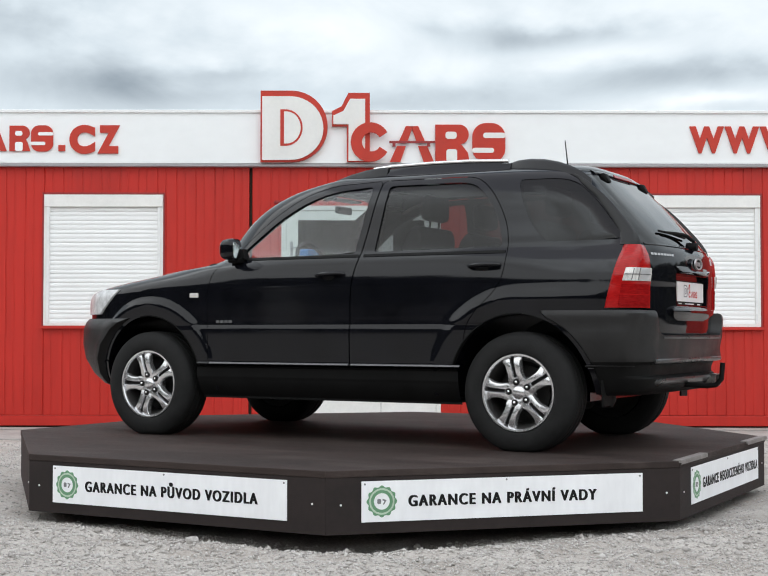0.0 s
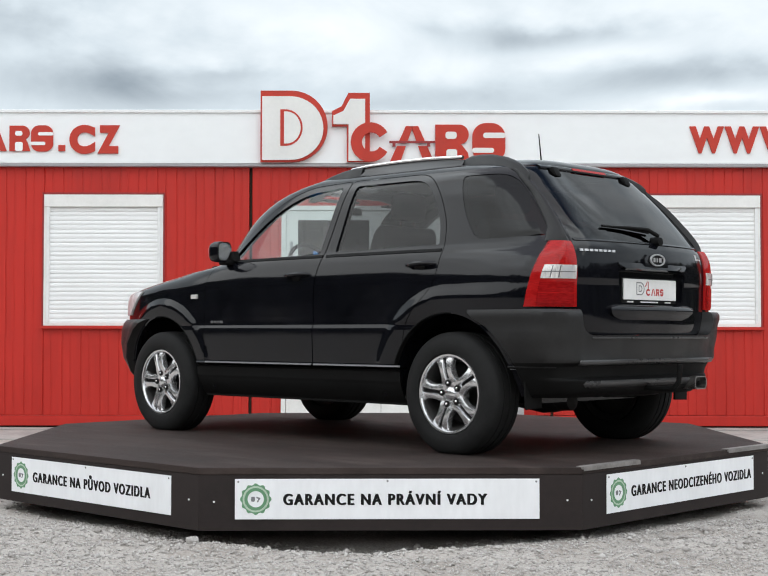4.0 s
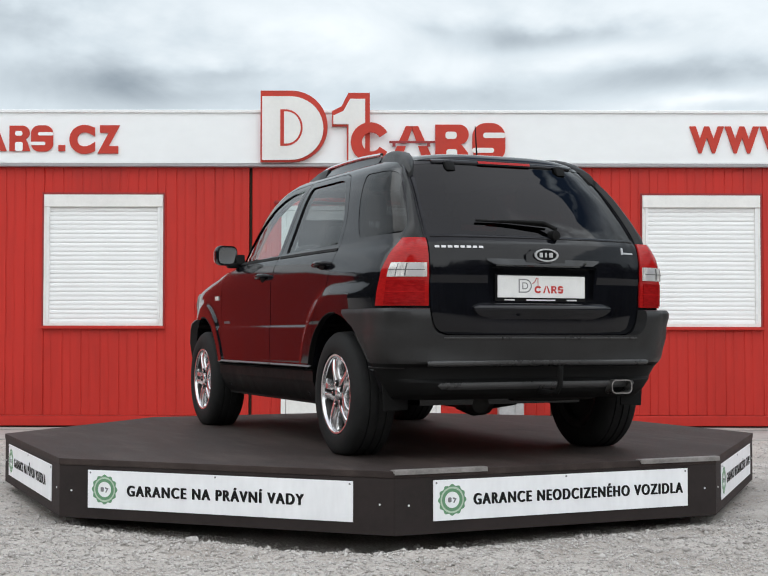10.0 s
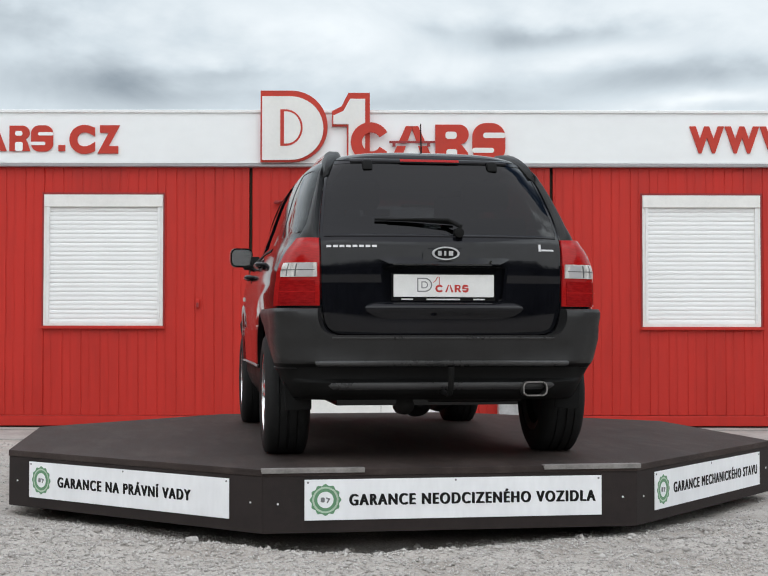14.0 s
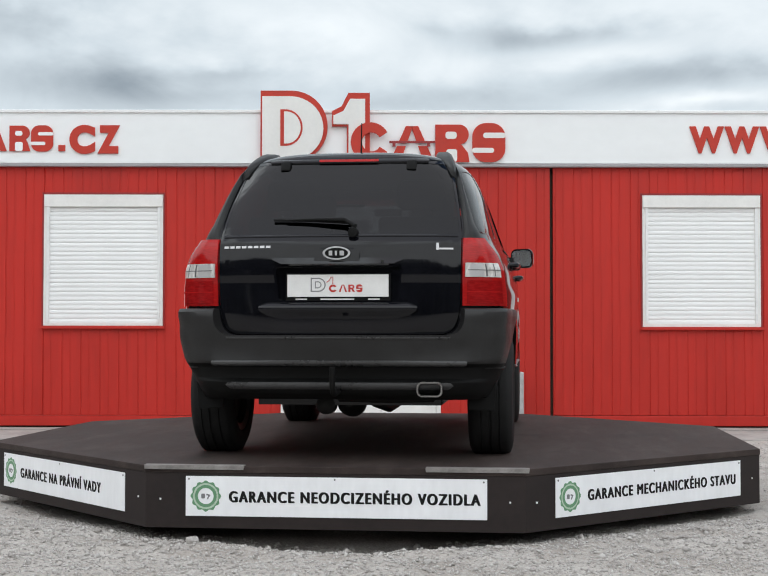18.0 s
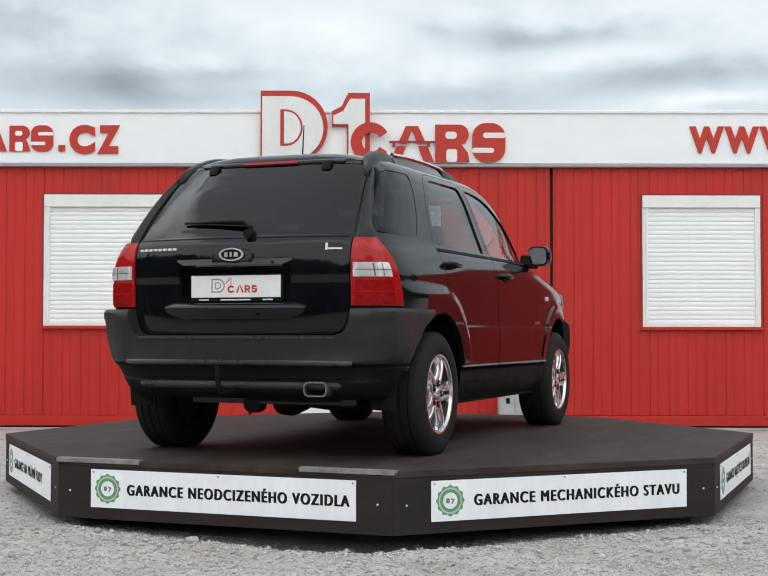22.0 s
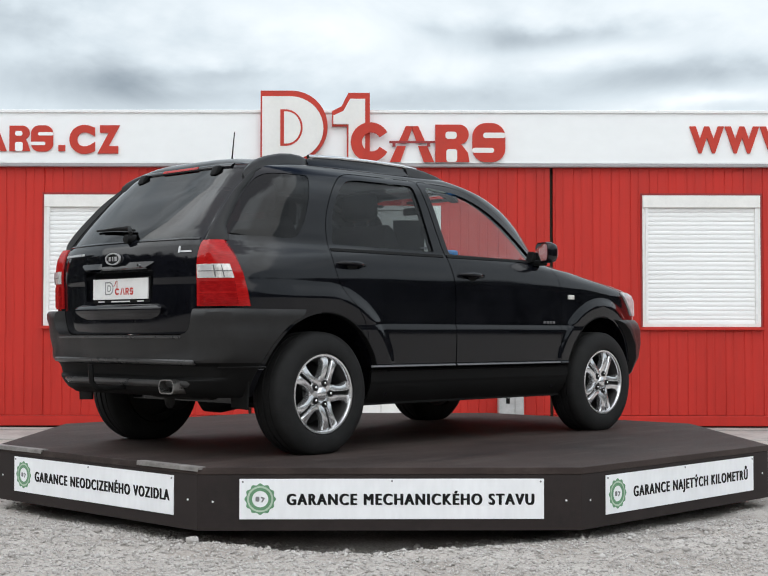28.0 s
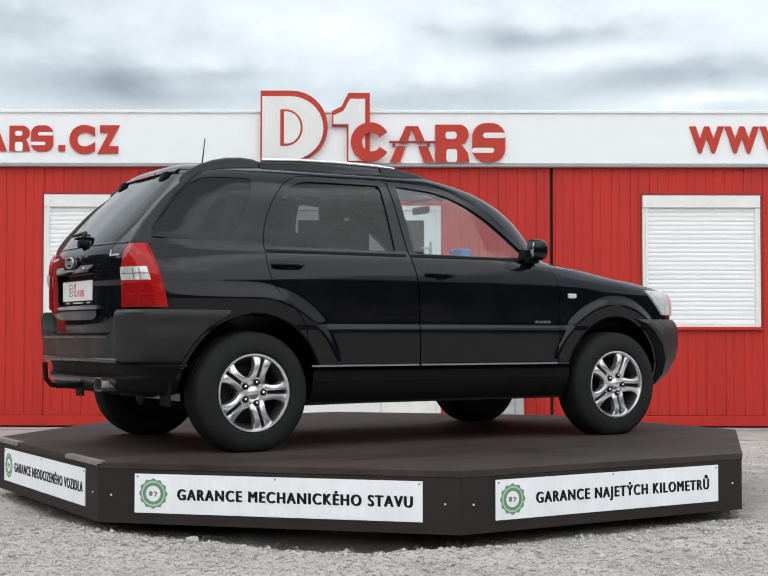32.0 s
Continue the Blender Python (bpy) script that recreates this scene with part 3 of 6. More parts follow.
def build_wall():
    ends = [-9.6, -4.84, -1.459, 1.884, 5.25, 9.6]
    for i, (a, b) in enumerate(zip(ends, ends[1:])):
        a, b = a + 0.018, b - 0.018
        bm = bmesh.new()
        hole = {1: WIN_L, 2: DOOR, 3: WIN_R}.get(i)
        if hole:
            x0, x1, z0, z1 = hole
            corrugated(a, x0, 0.148, TOP, bm=bm)
            corrugated(x1, b, 0.148, TOP, bm=bm)
            corrugated(x0, x1, z1, TOP, bm=bm)
            if z0 > 0.2:
                corrugated(x0, x1, 0.148, z0, bm=bm)
        else:
            corrugated(a, b, 0.148, TOP, bm=bm)
        ob = part("wall_%d" % (i + 1), bm, RED_WALL)
        tagged(ob, "red profiled steel wall panel of the sales cabin", "wall", kind="structure")
        rail = part("base_rail", box(a, b, WALL - 0.012, WALL + 0.08, 0.03, 0.142, 0.006), RED_WALL, ob, "red painted steel base rail")
        part("joint_strip", box(b + 0.002, b + 0.034, WALL + 0.055, WALL + 0.075, 0.05, TOP - 0.01), SEAM_AND_SHADE, ob, "dark joint between two cabins")
    core = part("cabin_block", box(-9.6, 9.6, WALL + 1.0, WALL + 5.0, 0.05, 3.0), RED_WALL)
    tagged(core, "red body of the sales cabins behind the front wall", "building", kind="structure")
    roof = part("roof", box(-9.7, 9.7, WALL - 0.02, WALL + 5.1, 2.93, 3.02), GREY_TRIM)
    tagged(roof, "flat grey roof of the sales cabins", "roof", kind="structure")
    # near-black strip: the shade under the cabins is put into its colour
    under = part("plinth_shadow_gap", box(-9.6, 9.6, WALL + 0.05, WALL + 0.12, -0.05, 0.12), SEAM_AND_SHADE)
    tagged(under, "recessed strip under the cabins, coloured dark as the gap's shade", "plinth", kind="structure")
    apron = part("pavement", box(-9.8, 9.8, 4.35, WALL + 0.9, -0.06, 0.012, 0.006), CONCRETE)
    tagged(apron, "pale worn concrete strip along the cabins", "pavement", kind="structure")
    for i in range(22):
        x = -9.6 + i * 0.9
        part("kerb_stone", box(x, x + 0.885, WALL - 0.46, WALL - 0.24, 0.0125, 0.022, 0.004), CONCRETE, apron, "pale kerb stone")


F_Y = WALL - 0.06                 # front of the white fascia
K = 14.924 / 14.984               # from the wall's plane to the fascia's


def fx(x):
    return x * K


def fz(z):
    return 1.0555 + (z - 1.0555) * K


def build_fascia():
    z0, z1 = fz(2.945), fz(3.537)
    f = part("fascia", box(-9.7, 9.7, F_Y, F_Y + 0.06, z0, z1 - 0.03, 0.003), FASCIA)
    tagged(f, "long white advertising fascia above the red wall", "fascia", kind="structure")
    part("top_trim", box(-9.72, 9.72, F_Y - 0.02, F_Y + 0.09, z1 - 0.032, z1 + 0.002, 0.006), TRIM_WHITE, f, "bright white edge trim")
    part("gutter", box(-9.7, 9.7, F_Y - 0.012, F_Y + 0.14, z0 - 0.040, z0 - 0.004, 0.008), GREY_TRIM, f, "grey metal drip edge")
    part("back_board", box(-9.7, 9.7, F_Y + 0.062, F_Y + 0.10, z0, z1 - 0.04), GREY_TRIM, f)


def arc(cx, cz, rx, rz, a0, a1, n):
    return [(cx + rx * math.cos(radians(a0 + (a1 - a0) * i / n)), cz + rz * math.sin(radians(a0 + (a1 - a0) * i / n))) for i in range(n + 1)]


def build_logo():
    logo = tagged(new("sign_emblem"), "large red and white cut-out emblem fixed on the white fascia", "sign")
    logo.location = (0, F_Y, 0)
    X, Z = fx, fz

    def bow(x0, x1, z0, z1, r):
        """A board with a straight back edge and a round front edge."""
        return [(X(x0), Z(z0)), (X(x1 - r), Z(z0))] + arc(X(x1 - r), Z((z0 + z1) / 2), r * K, (z1 - z0) / 2 * K, -88, 88, 18) + [(X(x1 - r), Z(z1)), (X(x0), Z(z1))]
    # big round-fronted board: red rim behind, white face, red inner window
    part("rim", prism(bow(-1.350, -0.605, 2.952, 3.748, 0.40), "y", -0.055, -0.004), LETTER_RED, logo, "red rim of the large white board")
    part("white_face", prism(bow(-1.330, -0.650, 2.972, 3.682, 0.37), "y", -0.075, -0.0555), LETTER_WHITE, logo, "white face of the large board")
    part("inner_rim", prism(bow(-1.128, -0.880, 3.128, 3.535, 0.19), "y", -0.080, -0.0755), LETTER_RED, logo)
    part("inner_face", prism(bow(-1.086, -0.902, 3.154, 3.510, 0.155), "y", -0.084, -0.0805), LETTER_WHITE, logo)
    # post with a slanted flag beside it
    post = [(-0.390, 2.955), (-0.390, 3.352), (-0.556, 3.352), (-0.556, 3.520), (-0.450, 3.575), (-0.375, 3.725), (-0.136, 3.725), (-0.136, 2.955)]
    face = [(-0.372, 2.965), (-0.372, 3.372), (-0.540, 3.372), (-0.540, 3.470), (-0.430, 3.520), (-0.355, 3.655), (-0.188, 3.655), (-0.188, 2.965)]
    part("post_rim", prism([(X(a), Z(b)) for a, b in post], "y", -0.050, -0.004), LETTER_RED, logo)
    part("post_face", prism([(X(a), Z(b)) for a, b in face], "y", -0.068, -0.0505), LETTER_WHITE, logo)
    # row of red shapes
    a = [radians(30 + 300 * i / 36) for i in range(37)]
    c_out = [(X(-0.130) + 0.216 * math.cos(q), Z(3.171) + 0.218 * math.sin(q)) for q in a]
    c_in = [(X(-0.118) + 0.105 * math.cos(q), Z(3.171) + 0.105 * math.sin(q)) for q in a]
    part("red_arc", prism(c_out + c_in[::-1], "y", -0.094, -0.0685), LETTER_RED, logo)
    road = bmesh.new()
    for s in (-1, 1):
        for lo, hi in ((0.0, 0.178), (0.225, 0.40)):
            def e(h, q):
                return X(0.333) + s * (0.245 - 0.44 * h - (0.0 if q else 0.115 - 0.09 * h)), Z(2.957 + h)
            prism([e(lo, 1), e(hi, 1), e(hi, 0), e(lo, 0)], "y", -0.030, -0.003, road)
    part("road_shape", road, LETTER_RED, logo)
    bar = box(X(0.08), X(0.59), -0.045, -0.0305, Z(3.165), Z(3.19), 0.002)
    for s in (0.115, 0.50):
        box(X(s), X(s + 0.035), -0.045, -0.0305, Z(3.125), Z(3.164), 0.002, bar)
    part("bridge_bar", bar, LETTER_RIM, logo)
    blk = [(X(0.592), Z(2.957)), (X(0.592), Z(3.375)), (X(0.86), Z(3.375))] + arc(X(0.86), Z(3.265), 0.105, 0.110, 80, -80, 8) + [(X(0.90), Z(3.13)), (X(0.955), Z(3.06)), (X(0.972), Z(2.957))]
    part("red_block", prism(blk, "y", -0.030, -0.003), LETTER_RED, logo)
    part("white_slot", prism(rounded(X(0.705), X(0.83), Z(3.215), Z(3.295), 0.03), "y", -0.034, -0.0305), LETTER_WHITE, logo)
    part("white_slot", prism(rounded(X(0.715), X(0.835), Z(2.957), Z(3.10), 0.03), "y", -0.034, -0.0305), LETTER_WHITE, logo)
    part("red_tile", prism(rounded(X(1.004), X(1.371), Z(2.957), Z(3.392), 0.15, 8), "y", -0.030, -0.003), LETTER_RED, logo)
    part("white_slot", prism(rounded(X(1.125), X(1.371), Z(3.225), Z(3.285), 0.025), "y", -0.034, -0.0305), LETTER_WHITE, logo)
    part("white_slot", prism(rounded(X(1.002), X(1.245), Z(3.06), Z(3.115), 0.025), "y", -0.034, -0.0305), LETTER_WHITE, logo)


def build_wall_text():
    t = tagged(new("web_address"), "red address line mounted on the white fascia", "sign")
    t.location = (0, F_Y, 0)
    X, Z = fx, fz
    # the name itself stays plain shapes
    z0, z1 = 3.074, 3.358
    leg = [(-4.245, z0), (-4.175, z0), (-4.285, z1), (-4.36, z1)]
    part("slanted_bar", prism([(X(a), Z(b)) for a, b in leg], "y", -0.020, -0.002), LETTER_RED, t)
    blk = [(X(-4.145), Z(z0)), (X(-4.145), Z(z1)), (X(-3.99), Z(z1))] + arc(X(-3.99), Z(3.280), 0.068, 0.075, 80, -70, 8) + [(X(-3.945), Z(3.17)), (X(-3.915), Z(z0))]
    part("block", prism(blk, "y", -0.020, -0.002), LETTER_RED, t)
    part("slot", prism(rounded(X(-4.08), X(-4.00), Z(3.245), Z(3.298), 0.02), "y", -0.024, -0.0205), FASCIA, t)
    part("slot", prism(rounded(X(-4.08), X(-3.995), Z(z0), Z(3.175), 0.02), "y", -0.024, -0.0205), FASCIA, t)
    part("tile", prism(rounded(X(-3.905), X(-3.660), Z(z0 - 0.004), Z(z1 + 0.004), 0.09, 7), "y", -0.020, -0.002), LETTER_RED, t)
    part("slot", prism(rounded(X(-3.825), X(-3.657), Z(3.248), Z(3.285), 0.015), "y", -0.024, -0.0205), FASCIA, t)
    part("slot", prism(rounded(X(-3.908), X(-3.745), Z(3.14), Z(3.178), 0.015), "y", -0.024, -0.0205), FASCIA, t)
    for s, x, wd in ((".", -3.56, 0.07), ("C", -3.335, 0.285), ("Z", -3.041, 0.245)):
        me = moved(text_mesh(s, 0.286 * K, None if s == "." else wd * K, 0.010, 0.062), pose(X(x), -0.012, Z(3.215)))
        if s == ".":
            bpy.data.meshes.remove(me)
            me = box(X(-3.60), X(-3.525), -0.02, -0.002, Z(3.074), Z(3.142))
        part("letter", me, LETTER_RED, t)
    t = tagged(new("web_address"), "red address letters mounted on the white fascia", "sign")
    t.location = (0, F_Y, 0)
    for k in range(3):
        part("letter", moved(text_mesh("W", 0.275 * K, 0.385 * K, 0.010, 0.055), pose(X(3.615 + 0.392 * k), -0.012, Z(3.22))), LETTER_RED, t)


def build_wall_bits():
    b = tagged(new("wall_bracket"), "small dark red bracket with a sensor on the red wall", "bracket")
    b.location = (-1.165, WALL, 2.514)
    part("arm", box(-0.02, 0.075, -0.10, 0.0, -0.008, 0.006, 0.003), LETTER_RIM, b)
    part("sensor", box(-0.03, 0.03, -0.13, -0.06, -0.026, -0.009, 0.006), LETTER_RIM, b)
    s = part("wall_socket", box(-2.06, -2.02, WALL - 0.05, WALL - 0.0005, 1.33, 1.43, 0.008), RED_WALL)
    tagged(s, "small red-painted junction box on the wall", "junction box")
    part("cover", box(-2.055, -2.025, WALL - 0.056, WALL - 0.0505, 1.34, 1.39, 0.002), LETTER_RIM, s)
    c = tagged(new("meter_cabinet"), "low grey metal cabinet standing against the red wall", "cabinet")
    c.location = (1.41, WALL - 0.17, 0.012)
    part("body", box(-0.135, 0.135, -0.12, 0.12, 0.0, 0.62, 0.008), GREY_BOX, c)
    part("door_panel", box(-0.115, 0.03, -0.128, -0.1205, 0.05, 0.58, 0.002), GREY_BOX, c)
    part("vent", box(-0.06, -0.02, -0.131, -0.1285, 0.28, 0.34, 0.001), BLACK_PLASTIC, c)
    part("side_panel", box(0.045, 0.125, -0.126, -0.1205, 0.05, 0.58, 0.002), GREY_BOX, c)


def build_unseen_trees():
    """An unseen dark belt of trees, added round the yard to darken the paint's reflections."""
    rng = np.random.default_rng(12)
    verts, faces = [], []
    base = np.array([(1, 0, 0), (-1, 0, 0), (0, 1, 0), (0, -1, 0), (0, 0, 1), (0, 0, -1)], float)
    tri = np.array([(0, 2, 4), (2, 1, 4), (1, 3, 4), (3, 0, 4), (2, 0, 5), (1, 2, 5), (3, 1, 5), (0, 3, 5)])
    k = 0
    for i in range(9000):
        a = radians(rng.uniform(112, 428))
        d = rng.uniform(35, 42)
        # added belt stands taller to the left, where reflections should be darker
        top = 6.0 + 5.0 * math.exp(-((math.degrees(a) - 185) / 48) ** 2) + 1.6 * noise.noise((a * 6, 0, 0)) + 1.2 * noise.noise((a * 25, 3, 0))
        r = rng.uniform(0.5, 1.3)
        z = rng.uniform(0.0, 1.0) ** 0.8 * top
        v = base * r * rng.uniform(0.7, 1.3, (6, 1)) + np.array([d * math.cos(a), d * math.sin(a), z])
        verts.append(v)
        faces.append(tri + 6 * k)
        k += 1
    me = bpy.data.meshes.new("unseen_trees")
    me.from_pydata(np.concatenate(verts).tolist(), [], np.concatenate(faces).tolist())
    ob = part("unseen_trees", me, FOLIAGE)
    tagged(ob, "unseen dark tree belt added round the yard for the car's reflections", "trees", kind="stuff")


build_ground()
build_unseen_trees()
build_stones()
build_big_stones()
build_wall()
shutter_window("window_1", *WIN_L)
shutter_window("window_2", *WIN_R)
build_door()
build_fascia()
build_logo()
build_wall_text()
build_wall_bits()


# ---- the turntable ----
APO, TURN0 = 2.287, 1.4           # half width across the flats, and its turn on the axis
SIDE = 2 * APO * math.tan(radians(22.5))


def octagon(apo, z0, z1, bevel=0.0):
    pts = [(apo / math.cos(radians(22.5)) * math.cos(radians(22.5 + 45 * i)), apo / math.cos(radians(22.5)) * math.sin(radians(22.5 + 45 * i))) for i in range(8)]
    return prism(pts, "z", z0, z1, bevel=bevel)


def heavier(me, d):
    """A bolder letter: three copies side by side, a hair apart in depth."""
    bm = bmesh.new()
    for k, (dx, dz) in enumerate(((-1, 0.3), (-0.4, -0.3), (0.4, 0.3), (1, -0.3))):
        c = me.copy()
        c.transform(pose(dx * d, 0.00008 * k, dz * d))
        bm.from_mesh(c)
        bpy.data.meshes.remove(c)
    bpy.data.meshes.remove(me)
    return bm


def build_turntable():
    tt = tagged(new("turntable"), "dark brown octagonal turntable platform with white notice boards round its sides", "platform")
    tt.location = (0, 0, DECK)
    spin = pose(0, 0, 0, 0, 0, TURN0)

    def put(ob, deg, extra=Matrix()):
        ob.matrix_local = spin @ pose(0, 0, 0, 0, 0, deg + 90) @ extra
        return ob
    deck = part("deck", octagon(APO + 0.004, -0.022, 0.012, 0.003), DECK_PLY, tt, "dark brown plywood deck")
    deck.matrix_local = spin
    base = part("base_drum", lathe([(1.55, -DECK - 0.05), (1.6, -0.2), (1.6, -0.03)], "z", 40), STEEL, tt, "dark steel base under the deck")
    skirt = finish(box(-SIDE / 2 + 0.001, SIDE / 2 - 0.001, -APO, -APO + 0.018, -0.298, -0.0225, 0.002), "skirt_panel", PLY)
    rib = finish(box(-0.035, 0.035, -APO + 0.02, -APO + 0.07, -0.29, -0.023), "post", PLY)
    bolt = finish(lathe([(0.0052, -0.004), (0.0052, -0.0005)], "y", 10), "bolt", TRIM_WHITE)
    names = {180: ("GARANCE NA PŮVOD VOZIDLA", -0.520, 0.578), 225: ("GARANCE NA PRÁVNÍ VADY", -0.510, 0.488), 270: ("GARANCE NEODCIZENÉHO VOZIDLA", -0.528, 0.716),
             315: ("GARANCE MECHANICKÉHO STAVU", -0.515, 0.700), 0: ("GARANCE NAJETÝCH KILOMETRŮ", -0.500, 0.678)}
    shift = {180: -0.022, 225: -0.018, 270: 0.009, 315: 0.01, 0: 0.01}
    for deg in range(0, 360, 45):
        o = new("skirt_panel", skirt)
        o.parent = tt
        put(o, deg)
        post = new("post", rib)
        post.parent = tt
        put(post, deg)
        for x, z in ((-SIDE / 2 + 0.075, -0.155), (SIDE / 2 - 0.075, -0.15)):
            b = new("bolt", bolt)
            b.parent = o
            b.location = (x, -APO, z)
        if deg not in names:
            continue
        words, t0, t1 = names[deg]
        board = part("notice_board", box(-0.7515, 0.7515, -0.004, 0.0, -0.099, 0.099, 0.001), SIGN_WHITE, tt, "white notice board reading " + words.title())
        put(board, deg, pose(shift[deg], -APO - 0.001, -0.138 if deg == 270 else -0.142))
        for me in letters(moved(text_mesh(words, 0.056, t1 - t0, 0.0005, 0.0, 1.24), pose((t0 + t1) / 2, -0.005, 0.0))):
            part("letter", heavier(me, 0.0043), BLACK_PRINT, board)
        n = 64
        gear = [((0.0735 + 0.0045 * math.cos(12 * a)) * math.cos(a) - 0.649, (0.0735 + 0.0045 * math.cos(12 * a)) * math.sin(a)) for a in np.linspace(0, 2 * math.pi, n, endpoint=False)]
        circ = lambda r: [(r * math.cos(a) - 0.649, r * math.sin(a)) for a in np.linspace(0, 2 * math.pi, n, endpoint=False)]
        em = part("emblem", ring_shape(gear, circ(0.064), -0.0056, -0.0042), GREEN_PRINT, board, "green toothed ring emblem")
        part("pale_ring", ring_shape(circ(0.0635), circ(0.056), -0.0052, -0.0042), PALE_GREEN, em)
        part("inner_ring", ring_shape(circ(0.0555), circ(0.040), -0.0056, -0.0042), GREEN_PRINT, em)
        marks = prism(rounded(-0.672, -0.653, -0.012, 0.012, 0.006), "y", -0.0056, -0.0042)
        prism([(-0.645, 0.012), (-0.625, 0.006), (-0.638, -0.016), (-0.644, -0.014), (-0.636, 0.002), (-0.646, 0.005)], "y", -0.0056, -0.0042, marks)
        part("mark", marks, GREY_PRINT, em)
        for x, z in ((-0.735, 0.085), (0.735, 0.085), (0.0, 0.088)):
            s = part("screw", lathe([(0.005, -0.0065), (0.005, -0.0041)], "y", 8), GREY_PRINT, board)
            s.location = (x, 0, z)
    # bright worn metal strips where cars drive on
    for x in (-0.700, 0.713):
        s = part("drive_on_strip", box(-0.254, 0.254, -0.010, 0.036, -0.004, 0.011, 0.002), WORN_EDGE, tt, "worn bare metal strip on the edge of the deck")
        put(s, 270, pose(x, -APO - 0.002, 0.006))
        part("lip", box(-0.252, 0.252, -0.0125, -0.0105, -0.012, 0.006, 0.0005), WORN_EDGE, s)
    return tt


TURNTABLE = build_turntable()


# ---- the car: x to its right, y forward, z up from the deck ----
# height: half width, rear end, front end at the middle, rear and front corner sharpness
LOWER_BODY = [
    (0.285, 0.810, -1.86, 1.88, 7.0, 4.2), (0.315, 0.842, -1.93, 1.97, 7.5, 4.4), (0.380, 0.862, -1.975, 2.03, 8.0, 4.6), (0.470, 0.876, -1.995, 2.08, 8.5, 4.8),
    (0.482, 0.884, -1.998, 2.085, 8.5, 4.8), (0.494, 0.878, -2.004, 2.09, 8.5, 4.8), (0.510, 0.880, -2.014, 2.095, 8.5, 4.8), (0.600, 0.8845, -2.044, 2.11, 8.5, 4.8),
    (0.694, 0.8875, -2.062, 2.11, 8.5, 4.8),
]
WAIST = [
    (0.710, 0.8845, -2.064, 2.105, 8.5, 4.8), (0.726, 0.8775, -2.065, 2.10, 8.8, 4.8), (0.780, 0.8785, -2.066, 2.105, 9.5, 4.8), (0.860, 0.8805, -2.066, 2.105, 9.5, 4.8),
    (0.930, 0.882, -2.066, 2.085, 9.5, 4.8), (0.970, 0.883, -2.070, 1.99, 9.4, 4.8), (1.010, 0.880, -2.071, 1.79, 9.4, 4.8), (1.050, 0.873, -2.070, 1.52, 9.4, 4.8),
    (1.085, 0.864, -2.067, 1.31, 9.5, 4.8), (1.115, 0.852, -2.062, 1.08, 9.5, 4.6),
]
CABIN_SHELL = [
    (1.140, 0.838, -2.054, 1.00, 9.5, 4.2), (1.165, 0.824, -2.038, 0.955, 9.5, 4.0), (1.230, 0.800, -1.987, 0.91, 9.5, 4.0), (1.300, 0.774, -1.924, 0.86, 9.5, 4.0),
    (1.380, 0.746, -1.850, 0.79, 9.5, 4.0), (1.460, 0.716, -1.773, 0.69, 9.0, 4.0), (1.520, 0.688, -1.711, 0.58, 8.5, 4.0), (1.570, 0.658, -1.660, 0.45, 8.0, 4.0),
    (1.605, 0.628, -1.622, 0.31, 7.2, 4.0), (1.632, 0.592, -1.602, 0.17, 6.2, 4.0), (1.658, 0.520, -1.56, 0.02, 5.2, 4.0), (1.678, 0.400, -1.46, -0.15, 4.0, 3.6),
    (1.690, 0.240, -1.25, -0.35, 3.2, 3.0),
]
LAYERS = LOWER_BODY + WAIST + CABIN_SHELL
LAYER_T = np.array(LAYERS)
MID = -0.1
AXLE_F, AXLE_R, WHEEL_Z = 1.311, -1.311, 0.340


def slopes(x, y):
    """Tangents of a smooth curve through points, without overshoot."""
    h, d = np.diff(x), np.diff(y) / np.diff(x)
    m = np.concatenate([[d[0]], np.zeros(len(d) - 1), [d[-1]]])
    for i in range(1, len(d)):
        if d[i - 1] * d[i] > 0:
            w1, w2 = 2 * h[i] + h[i - 1], h[i] + 2 * h[i - 1]
            m[i] = (w1 + w2) / (w1 / d[i - 1] + w2 / d[i])
    return m


LAYER_M = np.stack([slopes(LAYER_T[:, 0], LAYER_T[:, k]) for k in range(6)], 1)


def layer(z):
    """The outline's numbers at a height, flowing smoothly from layer to layer."""
    zs = LAYER_T[:, 0]
    z = min(max(z, zs[0]), zs[-1])
    i = min(max(int(np.searchsorted(zs, z)) - 1, 0), len(zs) - 2)
    h = zs[i + 1] - zs[i]
    t = (z - zs[i]) / h
    a, b, c, d = (1 + 2 * t) * (1 - t) ** 2, t * (1 - t) ** 2 * h, t * t * (3 - 2 * t), t * t * (t - 1) * h
    return [float(a * LAYER_T[i, k] + b * LAYER_M[i, k] + c * LAYER_T[i + 1, k] + d * LAYER_M[i + 1, k]) for k in range(1, 6)]


